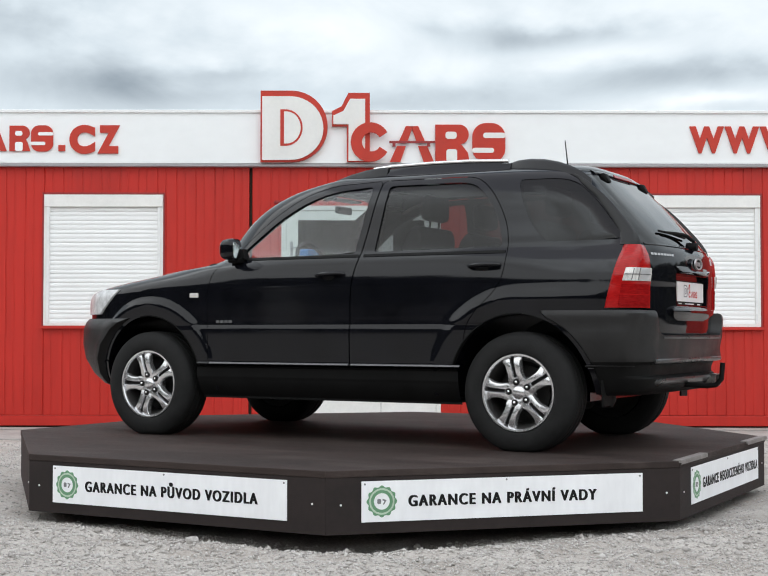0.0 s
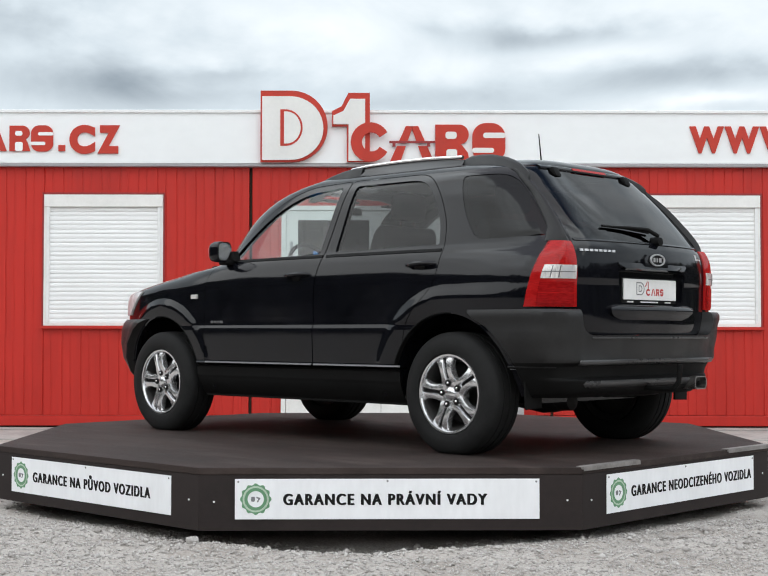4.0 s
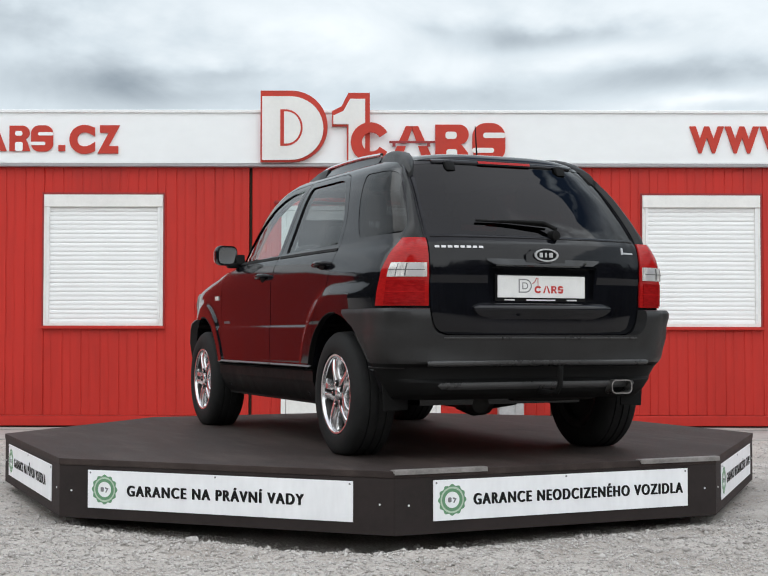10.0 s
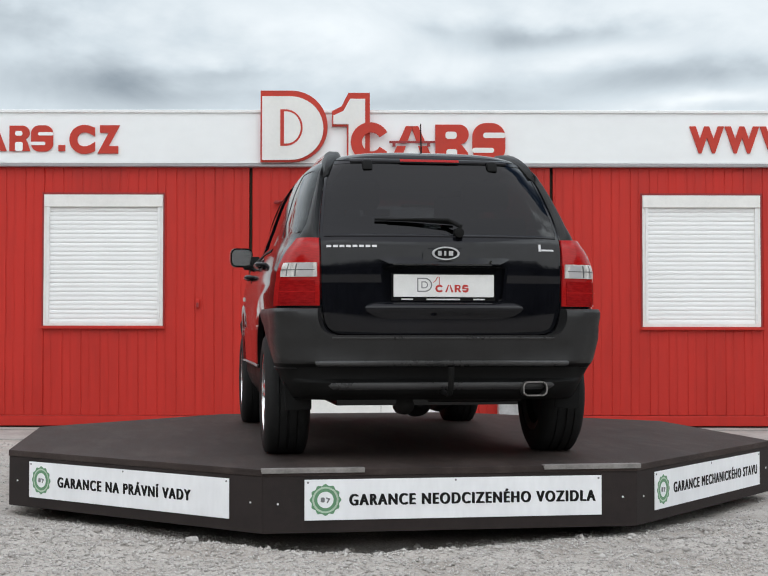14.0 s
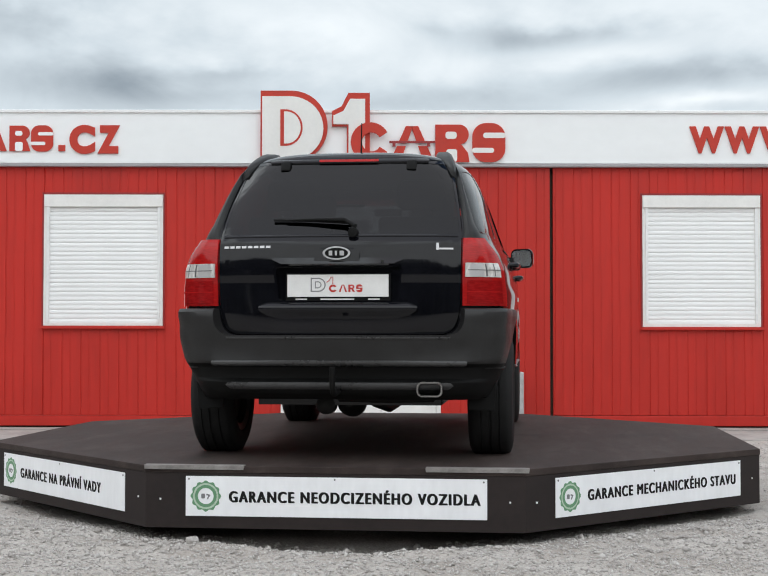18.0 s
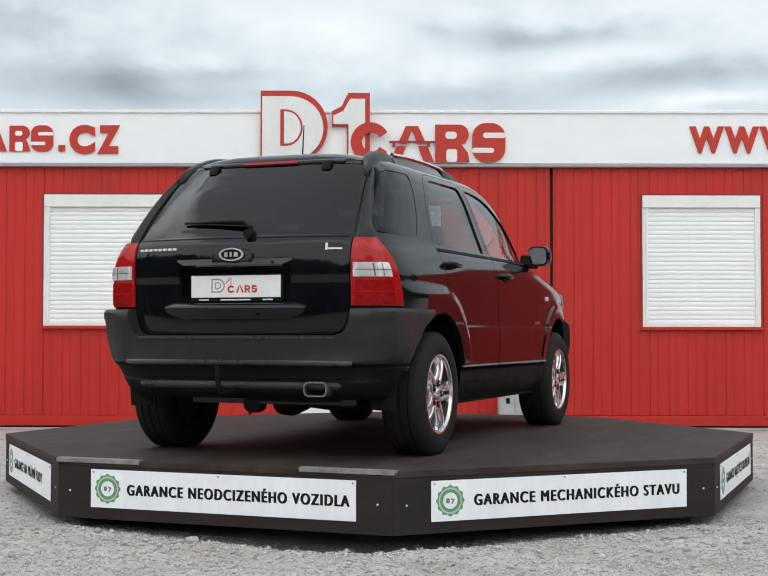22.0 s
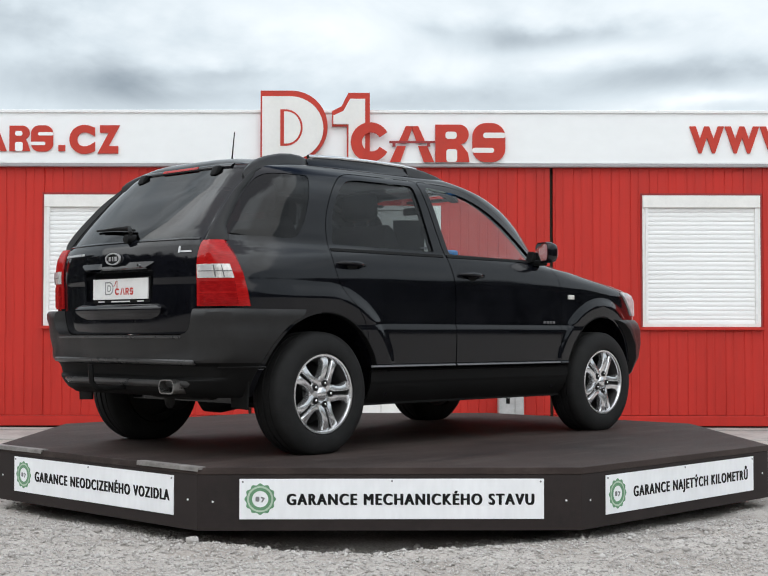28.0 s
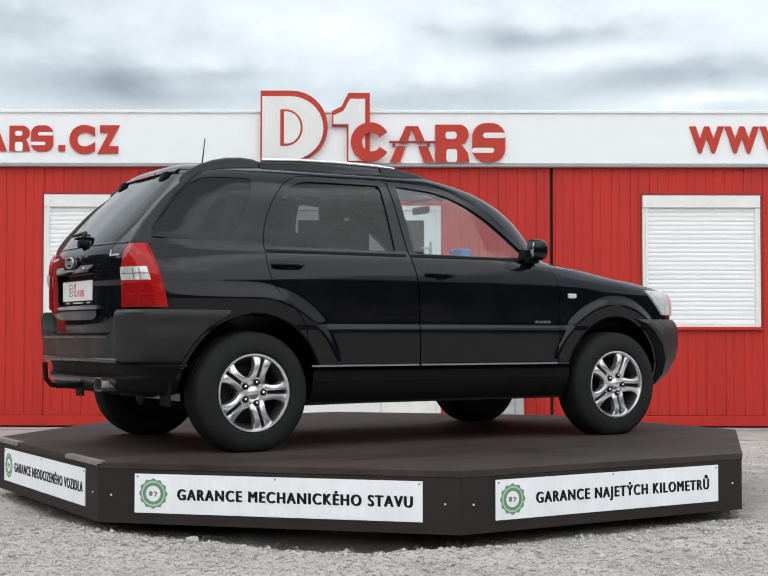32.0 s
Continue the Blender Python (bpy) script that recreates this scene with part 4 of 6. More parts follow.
@functools.lru_cache(maxsize=None)
def outline(z, off=0.0):
    """Half the car's plan outline at a height: rear middle, side, front middle, by path length in two halves."""
    w, yr, yf, nr, nf = layer(z)
    w, yr, yf = w - off, yr + off, yf - off
    th = np.linspace(0, math.pi / 2, 700) ** 1.0
    s, c = np.sin(th), np.cos(th)
    rx, ry = w * np.abs(s) ** (2 / nr), MID + (yr - MID) * np.abs(c) ** (2 / nr)
    qx, qy = w * np.abs(c) ** (2 / nf), MID + (yf - MID) * np.abs(s) ** (2 / nf)
    out = []
    for x, y in ((rx, ry), (qx, qy)):
        d = np.concatenate([[0], np.cumsum(np.hypot(np.diff(x), np.diff(y)))])
        out.append((x, y, d / d[-1]))
    return out


def drawn_in(y, z):
    """How far the upper sides close in towards the rear."""
    q = np.clip((-0.85 - np.asarray(y)) / 1.10, 0, 1)
    return float(np.interp(z, [0.92, 1.00, 1.13, 1.38, 1.52, 1.61], [0.0, 0.008, 0.052, 0.050, 0.036, 0.0])) * q * q * (3 - 2 * q)


def flare(y, z):
    """The swelling of the wings over the wheels, with a crease along its top; behind, it runs level into the lamp."""
    f = 0.0
    for a, r1, top, soft_ in ((AXLE_F, 0.580, 0.020, 0.060), (AXLE_R, 0.615, 0.022, 0.085)):
        r = z - WHEEL_Z if a < 0 and y < a else math.hypot(y - a, z - WHEEL_Z)
        q = max(0.0, min(1.0, (r1 - r) / soft_))
        f = max(f, top * q * q * (3 - 2 * q) * (1 - 0.35 * max(0.0, min(1.0, (r1 - soft_ - r) / 0.12))))
    if y < -1.55:
        f *= max(0.0, 1 - (-1.55 - y) / 0.36)
    if z < 0.735:
        f = max(0.0, f - 0.010 * min(1.0, (0.735 - z) / 0.030))
    return f * max(0.0, min(1.0, (1.06 - z) / 0.06))


def skin(u, z, off=0.0):
    """A point of the car's skin: u 0 rear middle, 0.5 side, 1 front middle; off outward."""
    (rx, ry, rd), (qx, qy, qd) = outline(round(z, 4), -off)
    if u < 0.5:
        x, y = float(np.interp(u * 2, rd, rx)), float(np.interp(u * 2, rd, ry))
    else:
        x, y = float(np.interp(u * 2 - 1, qd, qx)), float(np.interp(u * 2 - 1, qd, qy))
    if u < 0.5 and 0.44 < z < 1.65 and x > 0.15:
        up = float(np.interp(z, [0.44, 0.59, 1.10, 1.30, 1.52, 1.60, 1.65], [0.0, 1.0, 0.85, 0.55, 0.4, 0.3, 0.0]))
        y += 0.068 * up * min(1.0, (x - 0.15) / 0.47) ** 1.6 * min(1.0, max(0.0, float(rx[-1]) - 0.008 - x) / 0.14)
    if u < 0.5:
        x *= 1 - float(drawn_in(y, z))
    if z < 0.475 and -1.0 < y < 1.0:
        x -= 0.030 * min(1.0, (0.475 - z) / 0.02) * min(1.0, (1.0 - abs(y)) / 0.1)
    if y < -1.5 and z < 0.64:
        x *= 1 - 0.040 * min(1.0, (0.64 - z) / 0.28) * min(1.0, (-1.5 - y) / 0.25)
    if x > 0.5:
        x += flare(y, z) * min(1.0, (x - 0.5) / 0.25)
    return x, y, z


def u_at_x(x, z):
    rx, ry, rd = outline(round(z, 4), 0.0)[0]
    return float(np.interp(x, rx * (1 - drawn_in(ry, z)), rd)) / 2


def u_at_y(y, z):
    (rx, ry, rd), (qx, qy, qd) = outline(round(z, 4), 0.0)
    return float(np.interp(y, ry, rd)) / 2 if y < MID else 0.5 + float(np.interp(y, qy, qd)) / 2


def patch(zs, ua, ub, n, outer, inner, side=1, bm=None, mirror=False):
    """A shaped plate lying on the skin between two lines, with thickness."""
    bm2 = bmesh.new()
    grids = []
    for off in (outer,) if inner is None else (outer, inner):
        g = []
        for i, z in enumerate(zs):
            row = []
            for k in range(n + 1):
                u = ua(z) + (ub(z) - ua(z)) * k / n
                o = off(u, z) if callable(off) else off
                x, y, zz = skin(abs(u), z, o)
                row.append(bm2.verts.new(((x if u >= 0 else -x) * side, y, zz)))
            g.append(row)
        grids.append(g)
    m = len(zs) - 1
    if inner is None:
        for i in range(m):
            for k in range(n):
                bm2.faces.new((grids[0][i][k], grids[0][i][k + 1], grids[0][i + 1][k + 1], grids[0][i + 1][k]))
        return merged(bm, bm2)
    o, q = grids
    for i in range(m):
        for k in range(n):
            bm2.faces.new((o[i][k], o[i][k + 1], o[i + 1][k + 1], o[i + 1][k]))
            bm2.faces.new((q[i][k], q[i + 1][k], q[i + 1][k + 1], q[i][k + 1]))
    for i in range(m):
        bm2.faces.new((o[i][0], o[i + 1][0], q[i + 1][0], q[i][0]))
        bm2.faces.new((o[i + 1][n], o[i][n], q[i][n], q[i + 1][n]))
    for k in range(n):
        bm2.faces.new((o[0][k + 1], o[0][k], q[0][k], q[0][k + 1]))
        bm2.faces.new((o[m][k], o[m][k + 1], q[m][k + 1], q[m][k]))
    return merged(bm, bm2)


def hull(off, z0, z1, count, nu):
    """The whole closed skin, off inward."""
    zs = sorted(set([round(z0 + (z1 - z0) * i / count, 4) for i in range(count + 1)] + [l[0] for l in LAYERS if z0 < l[0] < z1]))
    us = [0.5 * i / nu for i in range(nu + 1)] + [0.5 + 0.5 * i / nu for i in range(1, nu + 1)]
    bm = bmesh.new()
    rings = []
    for z in zs:
        half = [skin(u, z, -off) for u in us]
        ring = half + [(-x, y, zz) for x, y, zz in half[-2:0:-1]]
        rings.append([bm.verts.new(p) for p in ring])
    for a, b in zip(rings, rings[1:]):
        for i in range(len(a)):
            j = (i + 1) % len(a)
            bm.faces.new((a[i], a[j], b[j], b[i]))
    for ring, flip in ((rings[0], True), (rings[-1], False)):
        n = len(us) - 1
        L = len(ring)
        for i in range(n):
            quad = [ring[i], ring[i + 1], ring[(L - i - 1) % L], ring[(L - i) % L]]
            quad = [v for k, v in enumerate(quad) if v not in quad[:k]]
            bm.faces.new(quad[::-1] if flip else quad)
    bmesh.ops.recalc_face_normals(bm, faces=bm.faces)
    return bm


def boolean(me, cutter, kind):
    """me with cutter taken away (or kept alone), as a new mesh."""
    a, b = bpy.data.objects.new("a", me), bpy.data.objects.new("b", cutter)
    for o in (a, b):
        scene.collection.objects.link(o)
    mod = a.modifiers.new("b", "BOOLEAN")
    mod.operation, mod.object, mod.solver = kind, b, "EXACT"
    res = bpy.data.meshes.new_from_object(a.evaluated_get(bpy.context.evaluated_depsgraph_get()))
    bpy.data.objects.remove(a)
    bpy.data.objects.remove(b)
    return res


def raw(bm):
    return finish(bm, "cutter", None)


def soften(pts, r=0.05, n=4):
    """Rounds a polygon's corners; a third number in a point is its own radius."""
    out = []
    m = len(pts)
    for i in range(m):
        p, q, t = Vector(pts[i - 1][:2]), Vector(pts[i][:2]), Vector(pts[(i + 1) % m][:2])
        rr = pts[i][2] if len(pts[i]) > 2 else r
        d1, d2 = min(rr, (p - q).length * 0.48), min(rr, (t - q).length * 0.48)
        a, b = q + (p - q).normalized() * d1, q + (t - q).normalized() * d2
        for k in range(n + 1):
            f = k / n
            v = a * (1 - f) ** 2 + q * 2 * f * (1 - f) + b * f * f
            out.append((v.x, v.y))
    return out


def mirrored(me, name):
    m2 = me.copy()
    m2.name = name
    m2.transform(Matrix.Diagonal((-1, 1, 1, 1)))
    m2.flip_normals()
    return m2


FRONT_WIN = [(-0.228, 1.155, 0.02), (0.30, 1.147, 0.2), (0.680, 1.152, 0.02), (0.55, 1.250, 0.1), (0.390, 1.376, 0.1), (0.20, 1.487, 0.1), (0.01, 1.552, 0.1), (-0.268, 1.572, 0.03)]
REAR_WIN = [(-0.360, 1.160, 0.02), (-1.190, 1.172, 0.02), (-1.160, 1.300, 0.1), (-1.080, 1.440, 0.1), (-0.988, 1.535, 0.09), (-0.900, 1.568, 0.09), (-0.380, 1.570, 0.03)]
QUARTER_WIN = [(-1.440, 1.190, 0.04), (-1.865, 1.195, 0.03), (-1.855, 1.240, 0.03), (-1.790, 1.320, 0.08), (-1.690, 1.440, 0.1), (-1.575, 1.540, 0.08), (-1.480, 1.565, 0.06), (-1.235, 1.565, 0.03), (-1.250, 1.500, 0.08), (-1.330, 1.320, 0.1)]
BACK_WIN = [(-0.618, 1.185, 0.012), (0.618, 1.185, 0.012), (0.600, 1.32, 0.1), (0.562, 1.52, 0.1), (0.543, 1.590, 0.02), (0.30, 1.600, 0.1), (-0.30, 1.600, 0.1), (-0.543, 1.590, 0.02), (-0.562, 1.52, 0.1), (-0.600, 1.32, 0.1)]
SCREEN = [(-0.66, 1.165), (0.66, 1.165), (0.59, 1.40), (0.49, 1.575), (0.30, 1.595), (-0.30, 1.595), (-0.49, 1.575), (-0.59, 1.40)]
FRONT_DOOR = [(0.815, 0.475, 0.02), (-0.218, 0.475, 0.01), (-0.222, 0.95, 0.1), (-0.272, 1.15, 0.1), (-0.320, 1.604, 0.03), (0.03, 1.590, 0.1), (0.235, 1.522, 0.1), (0.42, 1.405, 0.1), (0.59, 1.270, 0.1), (0.715, 1.150, 0.05), (0.80, 1.06, 0.05), (0.835, 0.90, 0.05)]
REAR_DOOR = [(-0.226, 0.475, 0.01), (-0.965, 0.475, 0.03), (-0.985, 0.70, 0.1), (-1.05, 0.80, 0.1), (-1.16, 0.90, 0.1), (-1.225, 1.00, 0.08), (-1.228, 1.18, 0.1), (-1.198, 1.31, 0.1), (-1.118, 1.455, 0.1), (-1.02, 1.56, 0.08), (-0.93, 1.600, 0.08), (-0.328, 1.604, 0.03), (-0.280, 1.15, 0.1), (-0.230, 0.95, 0.1)]
TAILGATE = [(-0.590, 0.668, 0.09), (0.590, 0.668, 0.09), (0.625, 0.80, 0.1), (0.630, 1.18, 0.05), (0.612, 1.33, 0.1), (0.572, 1.53, 0.1), (0.552, 1.612, 0.04), (-0.552, 1.612, 0.04), (-0.572, 1.53, 0.1), (-0.612, 1.33, 0.1), (-0.630, 1.18, 0.05), (-0.625, 0.80, 0.1)]


def fin_mesh(rows, s, spread, drop):
    """A ridge along the roof: (y, top, x, half width) from end to end."""
    fin, last = bmesh.new(), None
    for y, z, x, h in rows:
        ring = [fin.verts.new((s * a, y, b)) for a, b in ((x - h - 0.016, z - drop), (x - h, z - 0.016), (x - h + 0.3 * h, z - 0.002), (x + 0.45 * h, z), (x + h, z - 0.014), (x + h + spread, z - drop))]
        if last:
            for i in range(6):
                fin.faces.new((last[i], last[(i + 1) % 6], ring[(i + 1) % 6], ring[i]))
        else:
            fin.faces.new(ring)
        last = ring
    fin.faces.new(last[::-1])
    return fin


def grow(pts, d):
    cx, cy = sum(p[0] for p in pts) / len(pts), sum(p[1] for p in pts) / len(pts)
    n = len(pts)
    area = sum(pts[i][0] * pts[(i + 1) % n][1] - pts[(i + 1) % n][0] * pts[i][1] for i in range(n))
    s = 1 if area > 0 else -1
    out = []
    for i in range(n):
        p, q, r = pts[i - 1], pts[i], pts[(i + 1) % n]
        e1, e2 = Vector((q[0] - p[0], q[1] - p[1])).normalized(), Vector((r[0] - q[0], r[1] - q[1])).normalized()
        nrm = Vector((e1.y + e2.y, -(e1.x + e2.x))).normalized()
        k = d / max(0.5, nrm.dot(Vector((e1.y, -e1.x))))
        out.append((q[0] + s * nrm.x * k, q[1] + s * nrm.y * k))
    return out


def build_car():
    car = tagged(new("car"), "black five-door off-road car with grey bumpers and silver wheels", "car")
    shell = raw(hull(0.0, 0.285, 1.690, 110, 190))
    hollow = hull(0.045, 0.80, 1.630, 26, 40)
    for a in (AXLE_F, AXLE_R):
        for s in (-1, 1):
            arch = []
            for k in range(33):
                t = math.pi * k / 32
                arch.append((a + 0.425 * math.cos(t), WHEEL_Z + 0.445 * math.sin(t)))
            arch += [(a - 0.43, 0.1), (a + 0.43, 0.1)]
            prism(arch, "x", s * 0.50, s * 1.05, hollow)
    shell = boolean(shell, raw(hollow), "DIFFERENCE")
    shell = boolean(shell, raw(box(-1.1, 1.1, -2.5, -1.60, 0.2, 0.338)), "DIFFERENCE")
    cut = bmesh.new()
    for pts in (FRONT_WIN, REAR_WIN, QUARTER_WIN):
        prism(soften(pts), "x", -1.1, 1.1, cut)
    shell = boolean(shell, raw(cut), "DIFFERENCE")
    cut = prism(soften(BACK_WIN), "y", -2.4, -1.2)
    prism(soften(SCREEN), "y", -0.2, 1.6, cut)
    shell = boolean(shell, raw(cut), "DIFFERENCE")

    # doors are cut out of the shell, with a real gap round them
    doors = {}
    for name, pts in (("front", FRONT_DOOR), ("rear", REAR_DOOR)):
        pts = soften(pts)
        doors[name] = boolean(shell.copy(), raw(prism(pts, "x", 0.55, 1.1)), "INTERSECT")
    body = shell
    for pts in (FRONT_DOOR, REAR_DOOR):
        wide = grow(soften(pts), 0.0045)
        for s in (-1, 1):
            body = boolean(body, raw(prism(wide, "x", s * 0.55, s * 1.1)), "DIFFERENCE")
    gate = boolean(shell, raw(prism(soften(TAILGATE), "y", -2.5, -1.45)), "INTERSECT")
    bay = soften([(-0.315, 0.828, 0.03), (0.315, 0.828, 0.03), (0.335, 1.026, 0.03), (-0.335, 1.026, 0.03)], 0.03)
    gate = boolean(gate, raw(prism(bay, "y", -2.5, -1.9)), "DIFFERENCE")
    body = boolean(body, raw(prism(grow(soften(TAILGATE), 0.005), "y", -2.5, -1.45)), "DIFFERENCE")
    part("body", body, PAINT, car, "glossy black painted body shell", smooth=32)

    def panes(kind, s):
        zs = {"front": [1.135 + 0.45 * i / 14 for i in range(15)], "rear": [1.145 + 0.435 * i / 14 for i in range(15)], "quarter": [1.175 + 0.405 * i / 14 for i in range(15)]}[kind]
        pts = {"front": FRONT_WIN, "rear": REAR_WIN, "quarter": QUARTER_WIN}[kind]

        def ends(z):
            ys = []
            for i, p in enumerate(pts):
                q = pts[(i + 1) % len(pts)]
                zz = min(max(z, min(p[1] for p in pts) + 0.002), max(p[1] for p in pts) - 0.002)
                if (p[1] - zz) * (q[1] - zz) <= 0 and p[1] != q[1]:
                    ys.append(p[0] + (q[0] - p[0]) * (zz - p[1]) / (q[1] - p[1]))
            return min(ys) - 0.03, max(ys) + 0.03
        return patch(zs, lambda z: u_at_y(ends(z)[0], z), lambda z: u_at_y(ends(z)[1], z), 16, -0.003 if kind == "quarter" else -0.010, None, s)

    for s, word in ((1, "right"), (-1, "left")):
        for kind in ("front", "rear"):
            me = doors[kind] if s == 1 else mirrored(doors[kind], "door")
            d = part("door", me, PAINT, car, "black %s door" % kind, smooth=32)
            g = part("window_glass", panes(kind, s), CLEAR_GLASS if kind == "front" else TINT_GLASS, d, "clear side glass" if kind == "front" else "dark tinted side glass", smooth=40)
            g.visible_shadow = False
            y0 = -0.085 if kind == "front" else -1.105
            zc = 1.020 if kind == "front" else 1.052
            x0 = skin(u_at_y(y0, zc), zc)[0]
            # black dish laid on the skin, painting the shade of the handle's recess
            cup = lathe([(0.002, 0.0), (0.040, 0.001), (0.044, 0.004), (0.030, 0.0045)], "x", 20)
            for v in cup.verts:
                v.co.z *= 0.62
                v.co = Vector((x0 + 0.0005 + v.co.x, y0 + v.co.y + 0.01, zc + v.co.z))
                v.co.x *= s
            part("handle_recess_shade", cup, BLACK_PLASTIC, d, smooth=40)
            hb = tube([(s * (x0 - 0.012), y0 - 0.095, zc + 0.010), (s * (x0 + 0.022), y0 - 0.08, zc + 0.012), (s * (x0 + 0.034), y0 - 0.03, zc + 0.012), (s * (x0 + 0.036), y0 + 0.03, zc + 0.010), (s * (x0 + 0.026), y0 + 0.08, zc + 0.006), (s * (x0 - 0.01), y0 + 0.098, zc + 0.004)], [0.012, 0.016, 0.017, 0.017, 0.015, 0.010], 10, flat=0.9)
            part("handle", hb, PAINT, d, "black pull handle", smooth=50)
            ta, tb = (-0.212, 0.80) if kind == "front" else (-0.955, -0.234)
            part("lower_strip", patch([0.480, 0.4825, 0.4895, 0.492], lambda z: u_at_y(ta, z), lambda z: u_at_y(tb, z), 16, lambda u, z: 0.0065 if 0.481 < z < 0.491 else 0.002, -0.004, s), SATIN_TRIM, d, "thin bright strip along the door's foot", smooth=30)
            # black strip along the window's foot
            ya, yb = (-0.262, 0.66) if kind == "front" else (-1.216, -0.296)
            part("window_seal", patch([1.132, 1.140, 1.148], lambda z: u_at_y(ya, z), lambda z: u_at_y(yb, z), 14, 0.004, -0.01, s), BLACK_PLASTIC, d, smooth=40)
        q = part("quarter_glass", panes("quarter", s), BACK_GLASS, car, "dark tinted rear quarter glass", smooth=40)
        q.visible_shadow = False
        # grey plastic wing flap over the sill and the wheel-arch lip
        for a, nm in ((AXLE_F, "front"), (AXLE_R, "rear")):
            lip = bmesh.new()
            rows = []
            for k in range(37):
                t = radians((80 + 106 * k / 36) if nm == "front" else (-6 + 101 * k / 36))
                row = []
                for r, o in ((0.424, -0.03), (0.4225, -0.004), (0.425, 0.002), (0.431, 0.0015), (0.432, -0.012)):
                    y, z = a + r * math.cos(t), WHEEL_Z + (r + 0.02) * math.sin(t)
                    zc = max(z, 0.286)
                    row.append(lip.verts.new((s * (skin(u_at_y(y, zc), zc)[0] + o), y, z)))
                rows.append(row)
            for p, q2 in zip(rows, rows[1:]):
                for i in range(4):
                    lip.faces.new((p[i], p[i + 1], q2[i + 1], q2[i]))
            lo = part("arch_lip", lip, BLACK_PLASTIC, car, "black wheel-arch lip", smooth=50)
        # sill with a bright edge line
        sill_out = lambda u, z: float(np.interp(z, [0.288, 0.38, 0.386, 0.396, 0.402, 0.455, 0.466], [0.004, 0.010, 0.010, 0.014, 0.014, 0.010, 0.004]))
        part("sill", patch([0.262, 0.275, 0.31, 0.36, 0.38, 0.386, 0.396, 0.402, 0.44, 0.455, 0.466], lambda z: u_at_y(-0.93, z), lambda z: u_at_y(0.92, z), 20, sill_out, -0.01, s), BLACK_PLASTIC, car, "dull black door sill", smooth=30)
        # mirror
        my = 0.612
        arm = box(s * 0.80, s * 0.90, my - 0.03, my + 0.05, 1.115, 1.150, 0.012)
        mir = part("door_mirror", arm, BLACK_PLASTIC, car, "black door mirror on a short arm", smooth=40)
        tri = prism([(0.705, 1.138), (0.560, 1.138), (0.585, 1.208)], "x", s * 0.79, s * 0.845, bevel=0.006)
        part("mirror_base", tri, BLACK_PLASTIC, mir)
        head = bmesh.new()
        rows = []
        for k, (dy, g) in enumerate(((0.0, 0.97), (0.018, 1.0), (0.05, 0.97), (0.08, 0.86), (0.10, 0.62), (0.112, 0.3))):
            rows.append([head.verts.new((s * (0.922 - 0.02 * (dy / 0.14) + p[0] * g), my - 0.035 + dy, 1.197 + p[1] * g)) for p in rounded(-0.082, 0.082, -0.068, 0.068, 0.042, 5)])
        for p, q2 in zip(rows, rows[1:]):
            for i in range(len(p)):
                head.faces.new((p[i], p[(i + 1) % len(p)], q2[(i + 1) % len(p)], q2[i]))
        head.faces.new(rows[0][::-1])
        head.faces.new(rows[-1])
        spot, inward = Vector((s * 0.93, my, 0)), Matrix.Rotation(radians(-20 if s > 0 else 16), 3, "Z")
        for v in head.verts:
            v.co = spot + inward @ (v.co - spot)
        part("mirror_housing", head, PAINT, mir, "black mirror housing", smooth=50)
        mg = prism(rounded(-0.072, 0.072, -0.056, 0.056, 0.034, 5), "y", -0.003, 0.0)
        for v in mg.verts:
            v.co = Vector((s * 0.922 + v.co.x, my - 0.0365 + v.co.y, 1.197 + v.co.z))
        for v in mg.verts:
            v.co = spot + inward @ (v.co - spot)
        part("mirror_glass", mg, CHROME, mir, "mirror glass")
        # side repeater, fuel flap and badge
        x = skin(u_at_y(0.935, 0.915), 0.915)[0]
        rp = box(s * (x - 0.004), s * (x + 0.010), 0.902, 0.968, 0.900, 0.930, 0.004)
        part("side_repeater", rp, AMBER, car, "small clear side indicator", smooth=40)
        x = skin(u_at_y(0.70, 0.75), 0.75)[0]
        for i in range(4):
            part("side_badge", box(s * (x - 0.004), s * (x + 0.004), 0.640 + 0.032 * i, 0.665 + 0.032 * i, 0.738, 0.754, 0.001), SATIN_TRIM, car)
        # tail lamp wrapping round the corner
        zs = [0.815, 0.83] + [0.85 + 0.28 * i / 12 for i in range(13)] + [1.150, 1.164]

        def inner_edge(z):
            return u_at_x(float(np.interp(z, [0.815, 1.15], [0.634, 0.636])), z)

        def outer_edge(z):
            return u_at_y(float(np.interp(z, [0.815, 0.912, 1.0, 1.10, 1.165], [-1.826, -1.848, -1.869, -1.889, -1.903])), z)
        lamp = part("tail_lamp", patch(zs, inner_edge, outer_edge, 18, lambda u, z: 0.008 + 0.018 * min(1.0, max(0.0, (z - 0.96) / 0.16)) * min(1.0, max(0.0, (u - inner_edge(z)) / 0.012)), -0.02, s), RED_LENS, car, "red tail lamp with a clear middle band", smooth=35)
        zc = [0.962, 0.975, 1.0, 1.022, 1.034]

        def lean(z):
            return 0.018 * min(1.0, max(0.0, (z - 0.96) / 0.16))

        def band_out(z):
            return inner_edge(z) + (outer_edge(z) - inner_edge(z)) * 0.80
